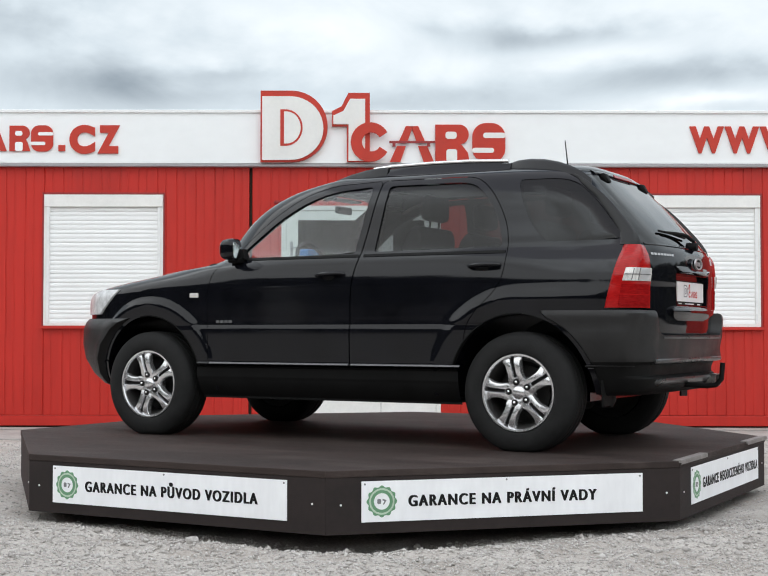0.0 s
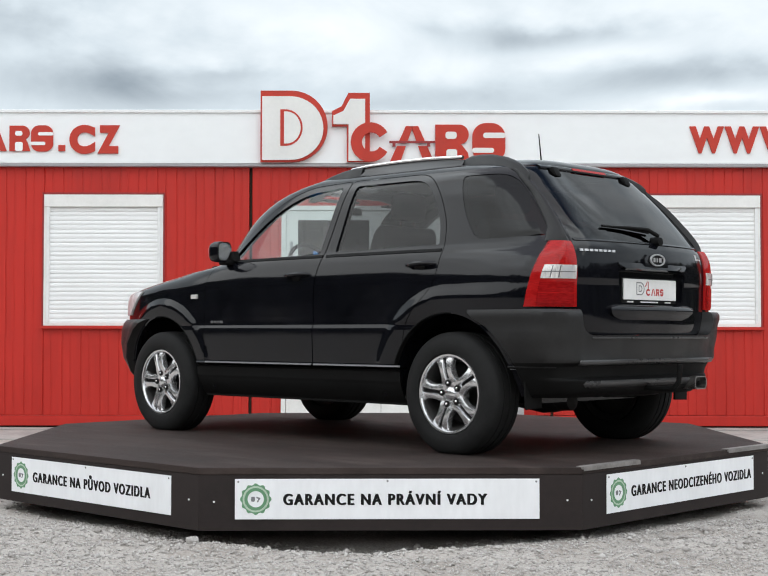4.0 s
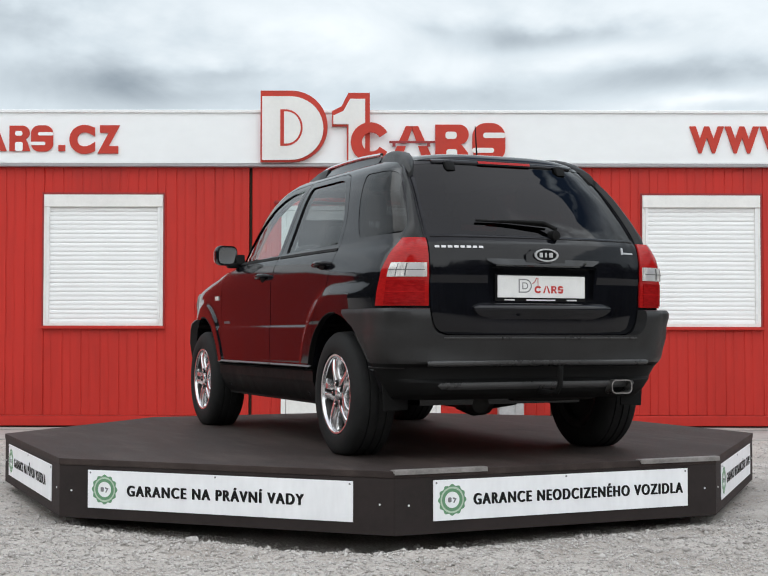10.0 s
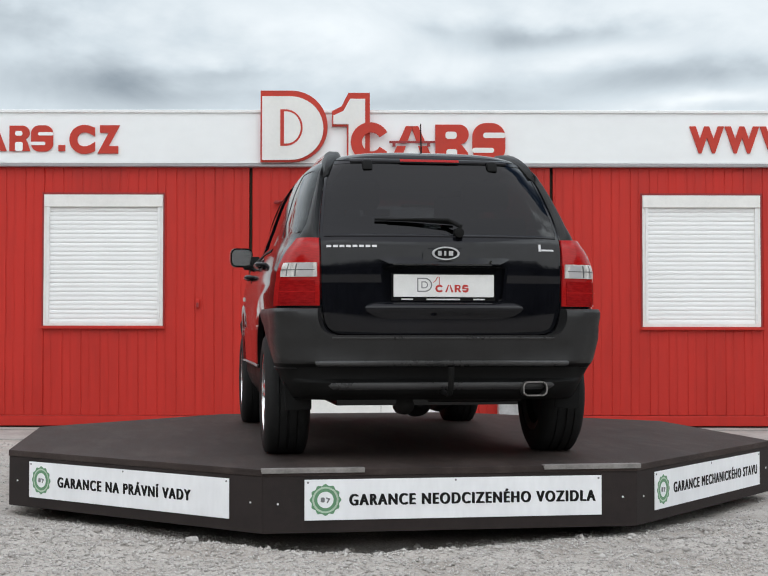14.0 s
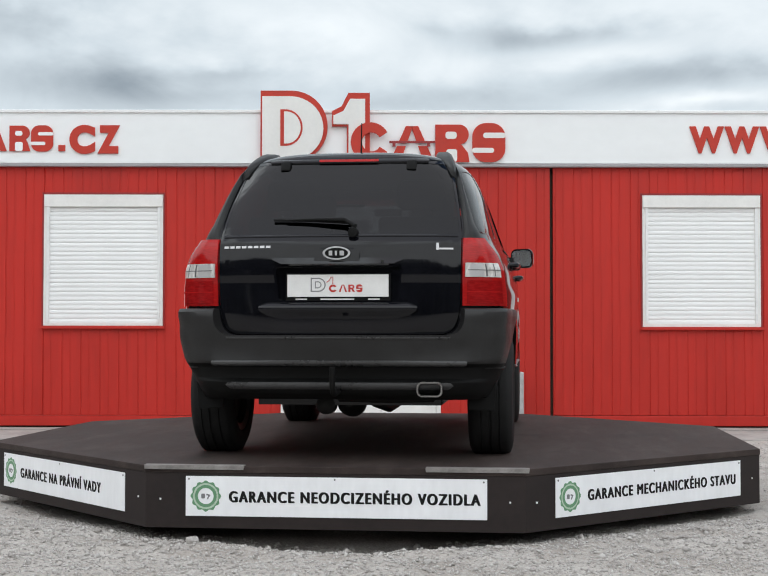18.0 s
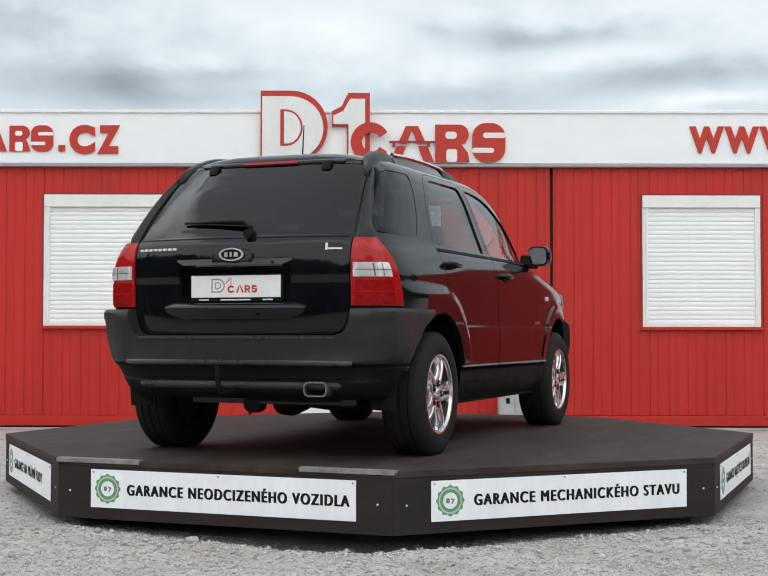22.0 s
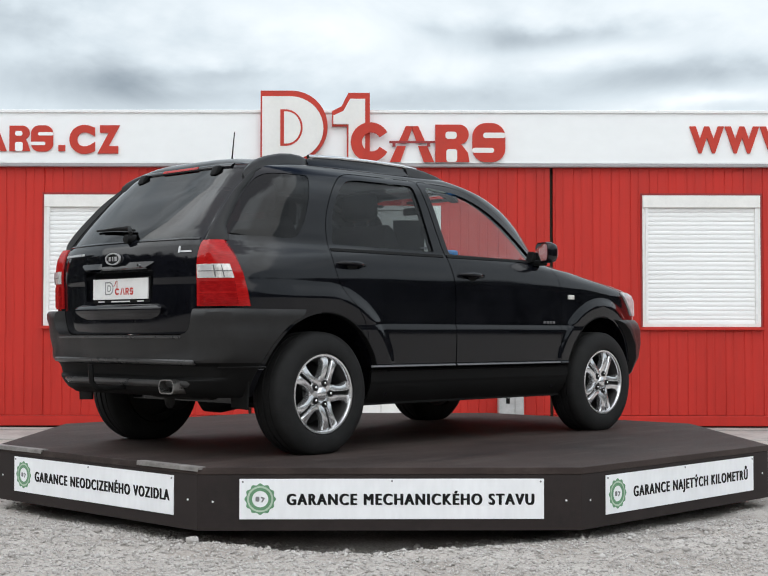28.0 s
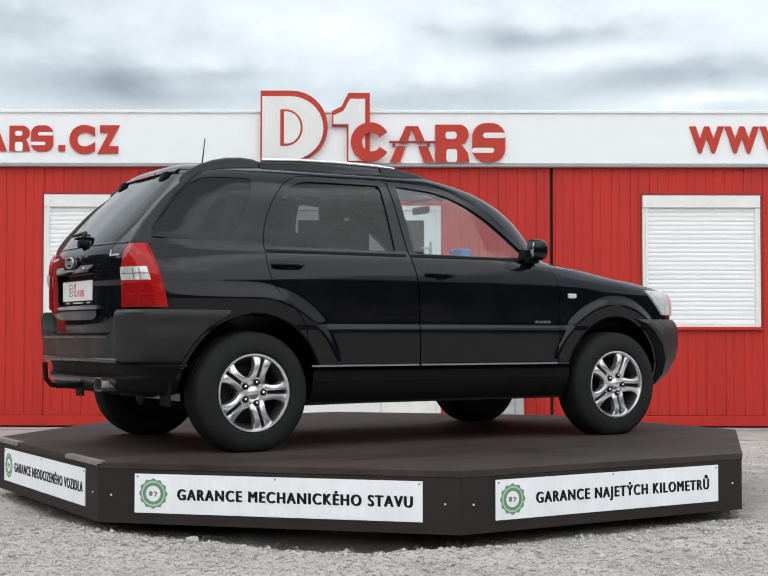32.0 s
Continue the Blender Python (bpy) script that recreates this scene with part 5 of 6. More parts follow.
        part("clear_band", patch(zc, lambda z: inner_edge(z) + 0.002, band_out, 12, lambda u, z: 0.013 + lean(z), 0.009, s), CLEAR_LENS, lamp, "clear indicator and reversing lens", smooth=35)
        part("deep_red_field", patch([0.825, 0.85, 0.90, 0.945], lambda z: inner_edge(z) + 0.004, lambda z: inner_edge(z) + (outer_edge(z) - inner_edge(z)) * 0.80, 12, 0.0118, 0.009, s), DEEP_RED, lamp, "deep red lower field", smooth=35)
        for f0, f1 in ((0.40, 0.43), (0.60, 0.62)):
            part("cell_divider", patch([0.966, 0.998, 1.030], lambda z: inner_edge(z) + (outer_edge(z) - inner_edge(z)) * f0, lambda z: inner_edge(z) + (outer_edge(z) - inner_edge(z)) * f1, 2, lambda u, z: 0.0145 + lean(z), 0.012, s), SATIN_TRIM, lamp)
        part("cell_divider", patch([0.9955, 0.9995], lambda z: inner_edge(z) + 0.004, band_out, 10, lambda u, z: 0.0143 + lean(z), 0.012, s), SATIN_TRIM, lamp)
        for z0 in (0.966, 1.000):
            part("reflector_cell", patch([z0, z0 + 0.029], lambda z: inner_edge(z) + 0.006, lambda z: inner_edge(z) + (outer_edge(z) - inner_edge(z)) * 0.36, 5, lambda u, z: 0.0145 + lean(z), 0.012, s), BADGE, lamp)
        part("lower_line", patch([0.884, 0.890], lambda z: inner_edge(z) + 0.003, lambda z: inner_edge(z) + (outer_edge(z) - inner_edge(z)) * 0.9, 10, 0.0125, 0.009, s), RED_LENS, lamp)
        # head lamp, seen from behind as a pale sliver
        hz = [0.80, 0.83, 0.87, 0.91, 0.945, 0.965]
        part("head_lamp", patch(hz, lambda z: u_at_y(float(np.interp(z, [0.80, 0.965], [1.80, 1.60])), z), lambda z: 0.93, 12, 0.010, -0.03, s), HEAD_LENS, car, "clear head lamp", smooth=35)
        # roof rail: dark end fins and a bright bar
        rail = tube([(s * 0.508, -1.10, 1.698), (s * 0.514, -0.85, 1.710), (s * 0.514, -0.60, 1.713), (s * 0.510, -0.32, 1.710), (s * 0.502, -0.18, 1.700)], 0.012, 8)
        rr = part("roof_rail", rail, CHROME, car, "bright metal roof rail between black end caps", smooth=50)
        base_rows = ((-1.12, 1.682, 0.508, 0.012), (-0.98, 1.693, 0.511, 0.012), (-0.80, 1.700, 0.513, 0.012), (-0.60, 1.703, 0.513, 0.012), (-0.40, 1.700, 0.511, 0.012), (-0.20, 1.688, 0.505, 0.012))
        part("rail_base", fin_mesh(base_rows, s, 0.050, 0.072), PAINT, rr, "black strip under the rail", smooth=50)
        for rows in (((-1.04, 1.660, 0.486, 0.012), (-1.10, 1.684, 0.487, 0.022), (-1.16, 1.698, 0.488, 0.034), (-1.24, 1.702, 0.490, 0.040), (-1.33, 1.694, 0.496, 0.042), (-1.42, 1.674, 0.508, 0.040), (-1.50, 1.645, 0.525, 0.034), (-1.56, 1.615, 0.543, 0.026), (-1.61, 1.583, 0.560, 0.016), (-1.640, 1.555, 0.570, 0.006)),
                     ((0.17, 1.600, 0.520, 0.008), (0.08, 1.642, 0.516, 0.022), (-0.02, 1.672, 0.512, 0.030), (-0.13, 1.695, 0.508, 0.032), (-0.23, 1.706, 0.508, 0.028), (-0.29, 1.704, 0.508, 0.018))):
            fin = fin_mesh(rows, s, 0.030, 0.085)
            part("rail_cap", fin, CAP_BLACK, rr, "satin black rail end cap", smooth=50)
        # matt pillar beside the rear window
        edge = lambda z: float(np.interp(z, [1.19, 1.33, 1.53, 1.60], [0.640, 0.620, 0.580, 0.562]))
        back = lambda z: float(np.interp(z, [1.19, 1.24, 1.32, 1.44, 1.54, 1.60], [-1.880, -1.872, -1.808, -1.708, -1.592, -1.54]))
        pa = lambda z: u_at_x(edge(z), z)
        pb = lambda z: max(u_at_y(back(z), z), u_at_x(edge(z) + 0.012, z))
        ridge_h = lambda z: float(np.interp(z, [1.165, 1.20, 1.28, 1.45, 1.55, 1.59], [0.012, 0.026, 0.031, 0.030, 0.024, 0.010]))

        def pillar_out(u, z):
            f = min(1.0, max(0.0, (u - pa(z)) / max(1e-4, pb(z) - pa(z))))
            return 0.0015 + ridge_h(z) * max(0.0, min(1.0, f / 0.14, (1 - f) / 0.62)) ** 0.75
        part("pillar_cover", patch([1.165, 1.178] + [1.19 + 0.40 * i / 16 for i in range(17)], pa, pb, 14, pillar_out, -0.004, s), CAP_BLACK, car, "satin black rear pillar", smooth=40)
        # mud flap
        mf = prism([(0.655, 0.275), (0.790, 0.270), (0.800, 0.42), (0.655, 0.44)], "y", AXLE_R - 0.475, AXLE_R - 0.462, bevel=0.003)
        if s < 0:
            bmesh.ops.scale(mf, vec=(-1, 1, 1), verts=mf.verts)
        part("mud_flap", mf, BLACK_PLASTIC, car, "black rubber mud flap")

    # tailgate
    tg = part("tailgate", gate, PAINT, car, "black tailgate", smooth=32)
    zs = [1.165 + 0.445 * i / 16 for i in range(17)]
    bw = [1.165, 1.32, 1.50, 1.61], [0.635, 0.614, 0.578, 0.556]
    half = lambda z: u_at_x(float(np.interp(z, *bw)), z)
    g = part("rear_glass", patch(zs, lambda z: -half(z), half, 24, -0.002, None), REAR_GLASS, tg, "dark tinted rear window", smooth=40)
    g.visible_shadow = False
    # dark printed border of the rear glass is left as the painted surround; wiper
    def on_gate(x, z, off):
        p = skin(u_at_x(abs(x), z), z, off)
        return (math.copysign(p[0], x) if x else 0.0, p[1], z)
    wp = tube([on_gate(0.075, 1.182, 0.02), on_gate(0.085, 1.225, 0.045), on_gate(0.03, 1.258, 0.042), on_gate(-0.12, 1.262, 0.030), on_gate(-0.28, 1.260, 0.020)], [0.013, 0.013, 0.012, 0.008, 0.005], 8)
    w = part("rear_wiper", wp, BLACK_PLASTIC, tg, "black rear wiper", smooth=50)
    part("wiper_blade", tube([on_gate(-0.345, 1.262, 0.014), on_gate(-0.15, 1.257, 0.014), on_gate(0.06, 1.243, 0.014)], 0.007, 6), BLACK_PLASTIC, w)
    part("wiper_cap", lathe([(0.002, -0.045), (0.024, -0.042), (0.027, -0.01), (0.027, 0.02)], "y", 16, centre=(0.078, on_gate(0.078, 1.19, 0)[1], 1.19)), BLACK_PLASTIC, w, smooth=40)
    part("glass_ledge", patch([1.168, 1.173, 1.179, 1.182], lambda z: -u_at_x(0.61, z), lambda z: u_at_x(0.61, z), 24, lambda u, z: 0.005 if 1.17 < z < 1.18 else 0.001, -0.01), PAINT, tg, smooth=30)
    # spoiler edge with hinges and a high brake lamp
    part("top_lip", patch([1.598, 1.606, 1.616, 1.624], lambda z: -u_at_x(0.43, z), lambda z: u_at_x(0.43, z), 20, lambda u, z: 0.012 if 1.60 < z < 1.62 else 0.003, -0.02), PAINT, tg, "black upper lip over the rear window", smooth=40)
    part("high_brake_lamp", patch([1.606, 1.613, 1.620], lambda z: -u_at_x(0.16, z), lambda z: u_at_x(0.16, z), 8, 0.0155, 0.01), RED_LENS, tg, "red high-level brake lamp", smooth=40)
    for x in (-0.34, 0.34):
        p = on_gate(x, 1.585, 0.012)
        h = box(-0.027, 0.027, -0.012, 0.03, -0.030, 0.026, 0.010)
        for v in h.verts:
            v.co = Vector((p[0] + v.co.x, p[1] + v.co.y + v.co.z * 0.5, p[2] + v.co.z))
        part("glass_hinge", h, BLACK_PLASTIC, tg, "black glass hinge", smooth=40)
    # recess with plate, handle bar and lower ledge
    tray = ring_shape(bay, grow(bay, -0.012), -2.052, -2.004)
    prism(grow(bay, -0.011), "y", -2.020, -2.008, tray)
    part("plate_recess", tray, PAINT, tg, "black recess behind the plate")
    hs = patch([1.020, 1.028, 1.050, 1.060], lambda z: -u_at_x(0.285 if z < 1.045 else 0.335, z), lambda z: u_at_x(0.285 if z < 1.045 else 0.335, z), 20, lambda u, z: float(np.interp(z, [1.020, 1.028, 1.060], [0.006, 0.020, 0.005])), 0.0)
    part("handle_bar", hs, PAINT, tg, "black tailgate handle bar", smooth=30)
    part("badge_mount", patch([1.025, 1.03, 1.085, 1.105, 1.110], lambda z: -u_at_x(0.115 if z < 1.09 else 0.085, z), lambda z: u_at_x(0.115 if z < 1.09 else 0.085, z), 10, lambda u, z: 0.014 if 1.028 < z < 1.106 else 0.004, 0.0), PAINT, tg, smooth=50)
    y = on_gate(0, 1.085, 0.0175)[1]
    n = 40
    oval = lambda a, b: [(a * math.cos(t), 1.082 + b * math.sin(t)) for t in np.linspace(0, 2 * math.pi, n, endpoint=False)]
    bd = part("badge", ring_shape(oval(0.071, 0.034), oval(0.060, 0.027), y - 0.010, y), BADGE, tg, "chrome oval ring badge")
    part("badge_field", prism(oval(0.060, 0.027), "y", y - 0.004, y), BLACK_PLASTIC, bd)
    for x0, x1 in ((-0.040, -0.022), (-0.008, 0.002), (0.016, 0.038)):
        part("badge_bar", box(x0, x1, y - 0.007, y - 0.0041, 1.070, 1.094), BADGE, bd)
    for i in range(8):
        x = 0.600 - 0.0325 * i
        part("name_bar", patch([1.1125, 1.1245], lambda z: -u_at_x(x, z), lambda z: -u_at_x(x - 0.0235, z), 2, 0.005, -0.002), BADGE, tg)
    for x0, x1, z0, z1 in ((0.503, 0.515, 1.100, 1.136), (0.517, 0.588, 1.102, 1.111)):
        part("trim_badge", patch([z0, z1], lambda z: u_at_x(x0, z), lambda z: u_at_x(x1, z), 3, 0.005, -0.002), BADGE, tg)
    yp = -2.0435
    pl = part("plate", box(-0.262, 0.262, yp, yp + 0.008, 0.860, 0.975, 0.002), WHITE_PLATE, tg, "white dealer plate with a red and grey emblem")
    part("plate_holder", box(-0.272, 0.272, yp + 0.0085, yp + 0.0230, 0.838, 0.982, 0.004), BLACK_PLASTIC, pl)
    ya, yz = yp - 0.0012, yp - 0.0002
    bow_ = lambda x0, x1, z0, z1, r: [(x0, z0), (x1 - r, z0)] + arc(x1 - r, (z0 + z1) / 2, r, (z1 - z0) / 2, -88, 88, 12) + [(x1 - r, z1), (x0, z1)]
    part("grey_board", ring_shape(bow_(-0.140, -0.062, 0.886, 0.958, 0.038), bow_(-0.134, -0.068, 0.892, 0.952, 0.033), ya, yz), GREY_PRINT, pl)
    part("grey_window", ring_shape(bow_(-0.118, -0.084, 0.904, 0.940, 0.018), bow_(-0.113, -0.089, 0.909, 0.935, 0.014), ya, yz), GREY_PRINT, pl)
    flag = tube([(-0.058, ya, 0.934), (-0.044, ya, 0.944), (-0.034, ya, 0.962), (-0.025, ya, 0.962), (-0.025, ya, 0.924)], 0.0022, 6)
    part("red_flag", flag, RED_PRINT, pl)
    q_ = [radians(35 + 290 * i / 20) for i in range(21)]
    part("red_arc", prism([(-0.024 + 0.0215 * math.cos(q), 0.9035 + 0.0195 * math.sin(q)) for q in q_] + [(-0.024 + 0.0110 * math.cos(q), 0.9035 + 0.0095 * math.sin(q)) for q in q_[::-1]], "y", ya, yz), RED_PRINT, pl)
    for k in (-1, 1):
        part("red_bar", prism([(0.027 + k * 0.022, 0.885), (0.027 + k * 0.006, 0.923), (0.027 + k * 0.0005, 0.923), (0.027 + k * 0.012, 0.885)], "y", ya, yz), RED_PRINT, pl)
    part("red_block", prism([(0.055, 0.885), (0.055, 0.923), (0.079, 0.923), (0.087, 0.915), (0.085, 0.905), (0.080, 0.901), (0.090, 0.885), (0.079, 0.885), (0.070, 0.899), (0.066, 0.899), (0.066, 0.885)], "y", ya, yz), RED_PRINT, pl)
    part("white_dot", prism(rounded(0.066, 0.077, 0.907, 0.915, 0.003), "y", ya - 0.0006, ya - 0.0001), WHITE_PLATE, pl)
    part("red_tile", prism(rounded(0.095, 0.128, 0.884, 0.924, 0.013), "y", ya, yz), RED_PRINT, pl)
    for x0, x1, z0, z1 in ((0.107, 0.129, 0.9075, 0.9125), (0.094, 0.116, 0.8955, 0.9005)):
        part("white_dot", box(x0, x1, ya - 0.0006, ya - 0.0001, z0, z1), WHITE_PLATE, pl)
    for x0, x1 in ((-0.09, 0.085), (-0.22, -0.16), (0.155, 0.215)):
        part("holder_bar", box(x0, x1, yp + 0.0068, yp + 0.0084, 0.845, 0.852), WHITE_PLATE, pl)
    ledge_w = lambda z: float(np.interp(z, [0.748, 0.764, 0.784, 0.805, 0.821, 0.832], [0.30, 0.365, 0.395, 0.405, 0.395, 0.36]))
    part("lower_ledge", patch([0.748 + 0.0084 * i for i in range(11)], lambda z: -u_at_x(ledge_w(z), z), lambda z: u_at_x(ledge_w(z), z), 28, lambda u, z: 0.001 + 0.024 * math.sin(math.pi * min(1.0, max(0.0, (z - 0.748) / 0.084)) ** 1.5), 0.0), PAINT, tg, "black moulded ledge under the plate", smooth=60)
    y = on_gate(0.235, 1.04, 0)[1]
    part("lock", lathe([(0.007, y - 0.026), (0.007, y)], "y", 12, centre=(0.235, 0, 1.040)), CHROME, tg)

    # bumpers
    def arch_end(z):
        d = math.sqrt(max(0.0, 0.455 ** 2 - (z - WHEEL_Z) ** 2))
        return u_at_y(AXLE_R - max(d, 0.15), z)
    prof = ([0.332, 0.340, 0.348, 0.362, 0.385, 0.410, 0.424, 0.434, 0.442, 0.470, 0.500, 0.511, 0.519, 0.530, 0.545, 0.58, 0.62, 0.645, 0.70, 0.76, 0.785, 0.798, 0.802],
            [0.0, 0.010, 0.034, 0.074, 0.096, 0.104, 0.098, 0.060, 0.010, 0.0, 0.008, 0.052, 0.098, 0.112, 0.100, 0.094, 0.096, 0.100, 0.098, 0.092, 0.078, 0.055, 0.02])

    def out_by(u, z):
        keep = float(np.interp(z, [0.495, 0.51, 0.60, 0.698, 0.78, 0.80], [0.003, 0.006, 0.006, -0.006, -0.012, -0.012]))
        full = 0.42 * float(np.interp(z, *prof)) + keep
        flat = float(np.interp(z, [0.300, 0.35, 0.45, 0.60, 0.78, 0.80], [-0.012, 0.000, 0.002, 0.010, 0.022, 0.012])) + keep * 0.4
        q = min(1.0, max(0.0, (abs(u) - 0.085) / 0.095))
        q = q * q * (3 - 2 * q)
        pod = 0.036 * min(1.0, max(0.0, (abs(u) - 0.06) / 0.06)) * min(1.0, max(0.0, (0.20 - abs(u)) / 0.04)) * min(1.0, max(0.0, (z - 0.40) / 0.15))
        return full * (1 - q) + flat * q + pod
    top_edge = 0.664
    low = [z for z in prof[0] if z <= 0.645] + [0.655, top_edge]
    dark_part = patch([z for z in low if z <= 0.5195], lambda z: -arch_end(z), arch_end, 120, out_by, -0.02)
    bm = patch([z for z in low if z >= 0.519], lambda z: -arch_end(z), arch_end, 120, out_by, -0.02)
    for s in (1, -1):
        patch([top_edge, 0.675, 0.69, 0.71, 0.74, 0.76, 0.785, 0.798, 0.802], lambda z: u_at_x(float(np.interp(z, [0.664, 0.672, 0.685, 0.71, 0.74, 0.80], [0.545, 0.575, 0.596, 0.612, 0.622, 0.630])), z), arch_end, 40, out_by, -0.02, s, bm)
    rb = part("rear_bumper", bm, PLASTIC, car, "dark grey plastic rear bumper", smooth=28)
    part("lower_valance", dark_part, BLACK_PLASTIC, rb, "blacker lower edge of the bumper", smooth=28)
    for s in (1, -1):
        part("side_line", patch([0.490, 0.494, 0.498, 0.501], lambda z: u_at_y(-1.94, z), lambda z: u_at_y(-1.70, z), 8, lambda u, z: out_by(u, z) + (0.003 if 0.492 < z < 0.4985 else -0.002), 0.0, s), PLASTIC, rb)
    def ends_in(u, z, x0):
        """How far a line on the bumper sinks in near its ends."""
        q = min(1.0, max(0.0, (skin(abs(u), z)[0] - x0 + 0.10) / 0.10))
        return 0.034 * q * q
    # bar, ridge and rim carry their highlights as a lighter base colour
    bar_out = lambda u, z: out_by(u, 0.41) - ends_in(u, z, 0.62) + float(np.interp(z, [0.378, 0.386, 0.407, 0.421, 0.429], [-0.030, -0.002, 0.010, 0.006, -0.030]))
    part("lower_bar", patch([0.378, 0.382, 0.386, 0.396, 0.407, 0.415, 0.421, 0.425, 0.429], lambda z: -u_at_x(0.62, z), lambda z: u_at_x(0.62, z), 140, bar_out, -0.01), LIT_EDGE_PLASTIC, rb, "bar along the lower bumper, lighter colour as its highlight", smooth=50)
    ridge = lambda u, z: out_by(u, 0.545) - 0.4 * ends_in(u, z, 0.64) + float(np.interp(z, [0.505, 0.509, 0.518, 0.527, 0.534, 0.538], [-0.016, 0.006, 0.012, 0.012, 0.008, -0.010]))
    part("bumper_ridge", patch([0.505, 0.509, 0.518, 0.527, 0.534, 0.538], lambda z: -u_at_x(0.64, z), lambda z: u_at_x(0.64, z), 140, ridge, -0.01), LIT_EDGE_PLASTIC, rb, "raised line across the bumper, lighter colour as its highlight", smooth=60)
    part("tailgate_rim", patch([0.642, 0.646, 0.653, 0.657], lambda z: -u_at_x(0.552, z), lambda z: u_at_x(0.552, z), 140, lambda u, z: out_by(u, 0.65) + (0.006 if 0.644 < z < 0.655 else -0.004), -0.01), LIT_EDGE_PLASTIC, rb, smooth=60)

    def front_arch(z):
        d = math.sqrt(max(0.0, 0.46 ** 2 - (z - WHEEL_Z) ** 2))
        return u_at_y(AXLE_F + max(d, 0.16), z)
    bm = bmesh.new()
    for s in (1, -1):
        patch([0.28, 0.33, 0.40, 0.50, 0.60, 0.70, 0.745, 0.762, 0.77], front_arch, lambda z: 1.0, 40, lambda u, z: float(np.interp(z, [0.28, 0.36, 0.55, 0.74, 0.77], [0.0, 0.03, 0.045, 0.04, 0.015])), -0.02, s, bm)
    part("front_bumper", bm, PLASTIC, car, "dark grey plastic front bumper", smooth=28)

    # wheels
    prof = [(0.218, -0.095), (0.228, -0.116), (0.255, -0.123), (0.300, -0.116), (0.327, -0.100), (0.339, -0.085), (0.342, -0.055), (0.342, -0.052), (0.334, -0.050), (0.334, -0.046), (0.342, -0.044), (0.343, -0.008), (0.335, -0.006), (0.335, -0.001),
            (0.335, 0.001), (0.335, 0.006), (0.343, 0.008), (0.342, 0.044), (0.334, 0.046), (0.334, 0.050), (0.342, 0.052), (0.342, 0.055), (0.339, 0.085), (0.327, 0.100), (0.300, 0.116), (0.255, 0.123), (0.228, 0.116), (0.218, 0.095)]
    tyre = lathe(prof, "x", 64, closed=True)
    tyre = finish(tyre, "tyre", TYRE, 40)
    rim = finish(lathe([(0.2175, 0.112), (0.221, 0.107), (0.221, 0.092), (0.210, 0.086), (0.201, 0.093), (0.203, 0.104), (0.208, 0.111)], "x", 64, closed=True), "rim", ALLOY, 40)
    barrel = finish(lathe([(0.2095, 0.0875), (0.205, 0.080), (0.190, 0.02), (0.186, -0.08), (0.205, -0.10), (0.2175, -0.104), (0.2175, -0.110), (0.180, -0.098), (0.176, 0.02), (0.190, 0.080), (0.2005, 0.0955)], "x", 48, closed=True), "rim_barrel", STEEL, 40)
    spoke = bmesh.new()
    for s in (-1, 1):
        rows = []
        for r, lo, hi, dx, th in ((0.030, 0.004, 0.026, 0.090, 0.03), (0.070, 0.0080, 0.0440, 0.097, 0.035), (0.092, 0.0085, 0.0500, 0.102, 0.04), (0.106, 0.0088, 0.0440, 0.104, 0.045), (0.124, 0.0090, 0.0425, 0.106, 0.045), (0.150, 0.0095, 0.0440, 0.107, 0.045), (0.178, 0.0100, 0.0525, 0.104, 0.04), (0.196, 0.0105, 0.0640, 0.099, 0.035), (0.207, 0.0110, 0.0780, 0.095, 0.03)):
            row = []
            for f, dd in ((0.0, -th), (0.0, -0.006), (0.12, 0.0), (0.50, 0.0), (0.88, -0.004), (1.0, -0.012), (1.0, -th)):
                row.append(spoke.verts.new((dx + dd, s * (lo + (hi - lo) * f), math.sqrt(max(r * r - (lo + (hi - lo) * f) ** 2, 1e-5)))))
            rows.append(row)
        for p, q in zip(rows, rows[1:]):
            for i in range(7):
                spoke.faces.new((p[i], p[(i + 1) % 7], q[(i + 1) % 7], q[i]))
        spoke.faces.new(rows[0])
        spoke.faces.new(rows[-1][::-1])
    spoke = finish(spoke, "spoke", ALLOY, 40)
    hubm = finish(lathe([(0.092, 0.04), (0.094, 0.080), (0.086, 0.092), (0.050, 0.0965), (0.042, 0.093), (0.034, 0.093)], "x", 40), "hub", ALLOY, 40)
    capm = finish(lathe([(0.035, 0.085), (0.035, 0.099), (0.029, 0.104), (0.004, 0.106)], "x", 32), "hub_cap", ALLOY, 40)
    nut = finish(lathe([(0.0080, 0.088), (0.0080, 0.105), (0.004, 0.107)], "x", 8), "wheel_nut", CHROME)
    # black disc on the hub face paints the shade of a nut's recess
    dark = finish(lathe([(0.0185, 0.088), (0.0185, 0.1015)], "x", 14), "nut_well_shade", BLACK_PLASTIC)
    # black block filling the slot, in place of the shade inside it
    slot = finish(box(0.05, 0.086, -0.0095, 0.0095, 0.078, 0.200), "spoke_slot_shade", BLACK_PLASTIC)
    disc = finish(lathe([(0.148, -0.03), (0.148, -0.012), (0.06, -0.008)], "x", 48), "brake_disc", STEEL, 40)
    backp = finish(lathe([(0.186, -0.06), (0.186, -0.05), (0.05, -0.045)], "x", 40), "back_plate", STEEL, 40)
    def loaded(turn):
        me = tyre.copy()
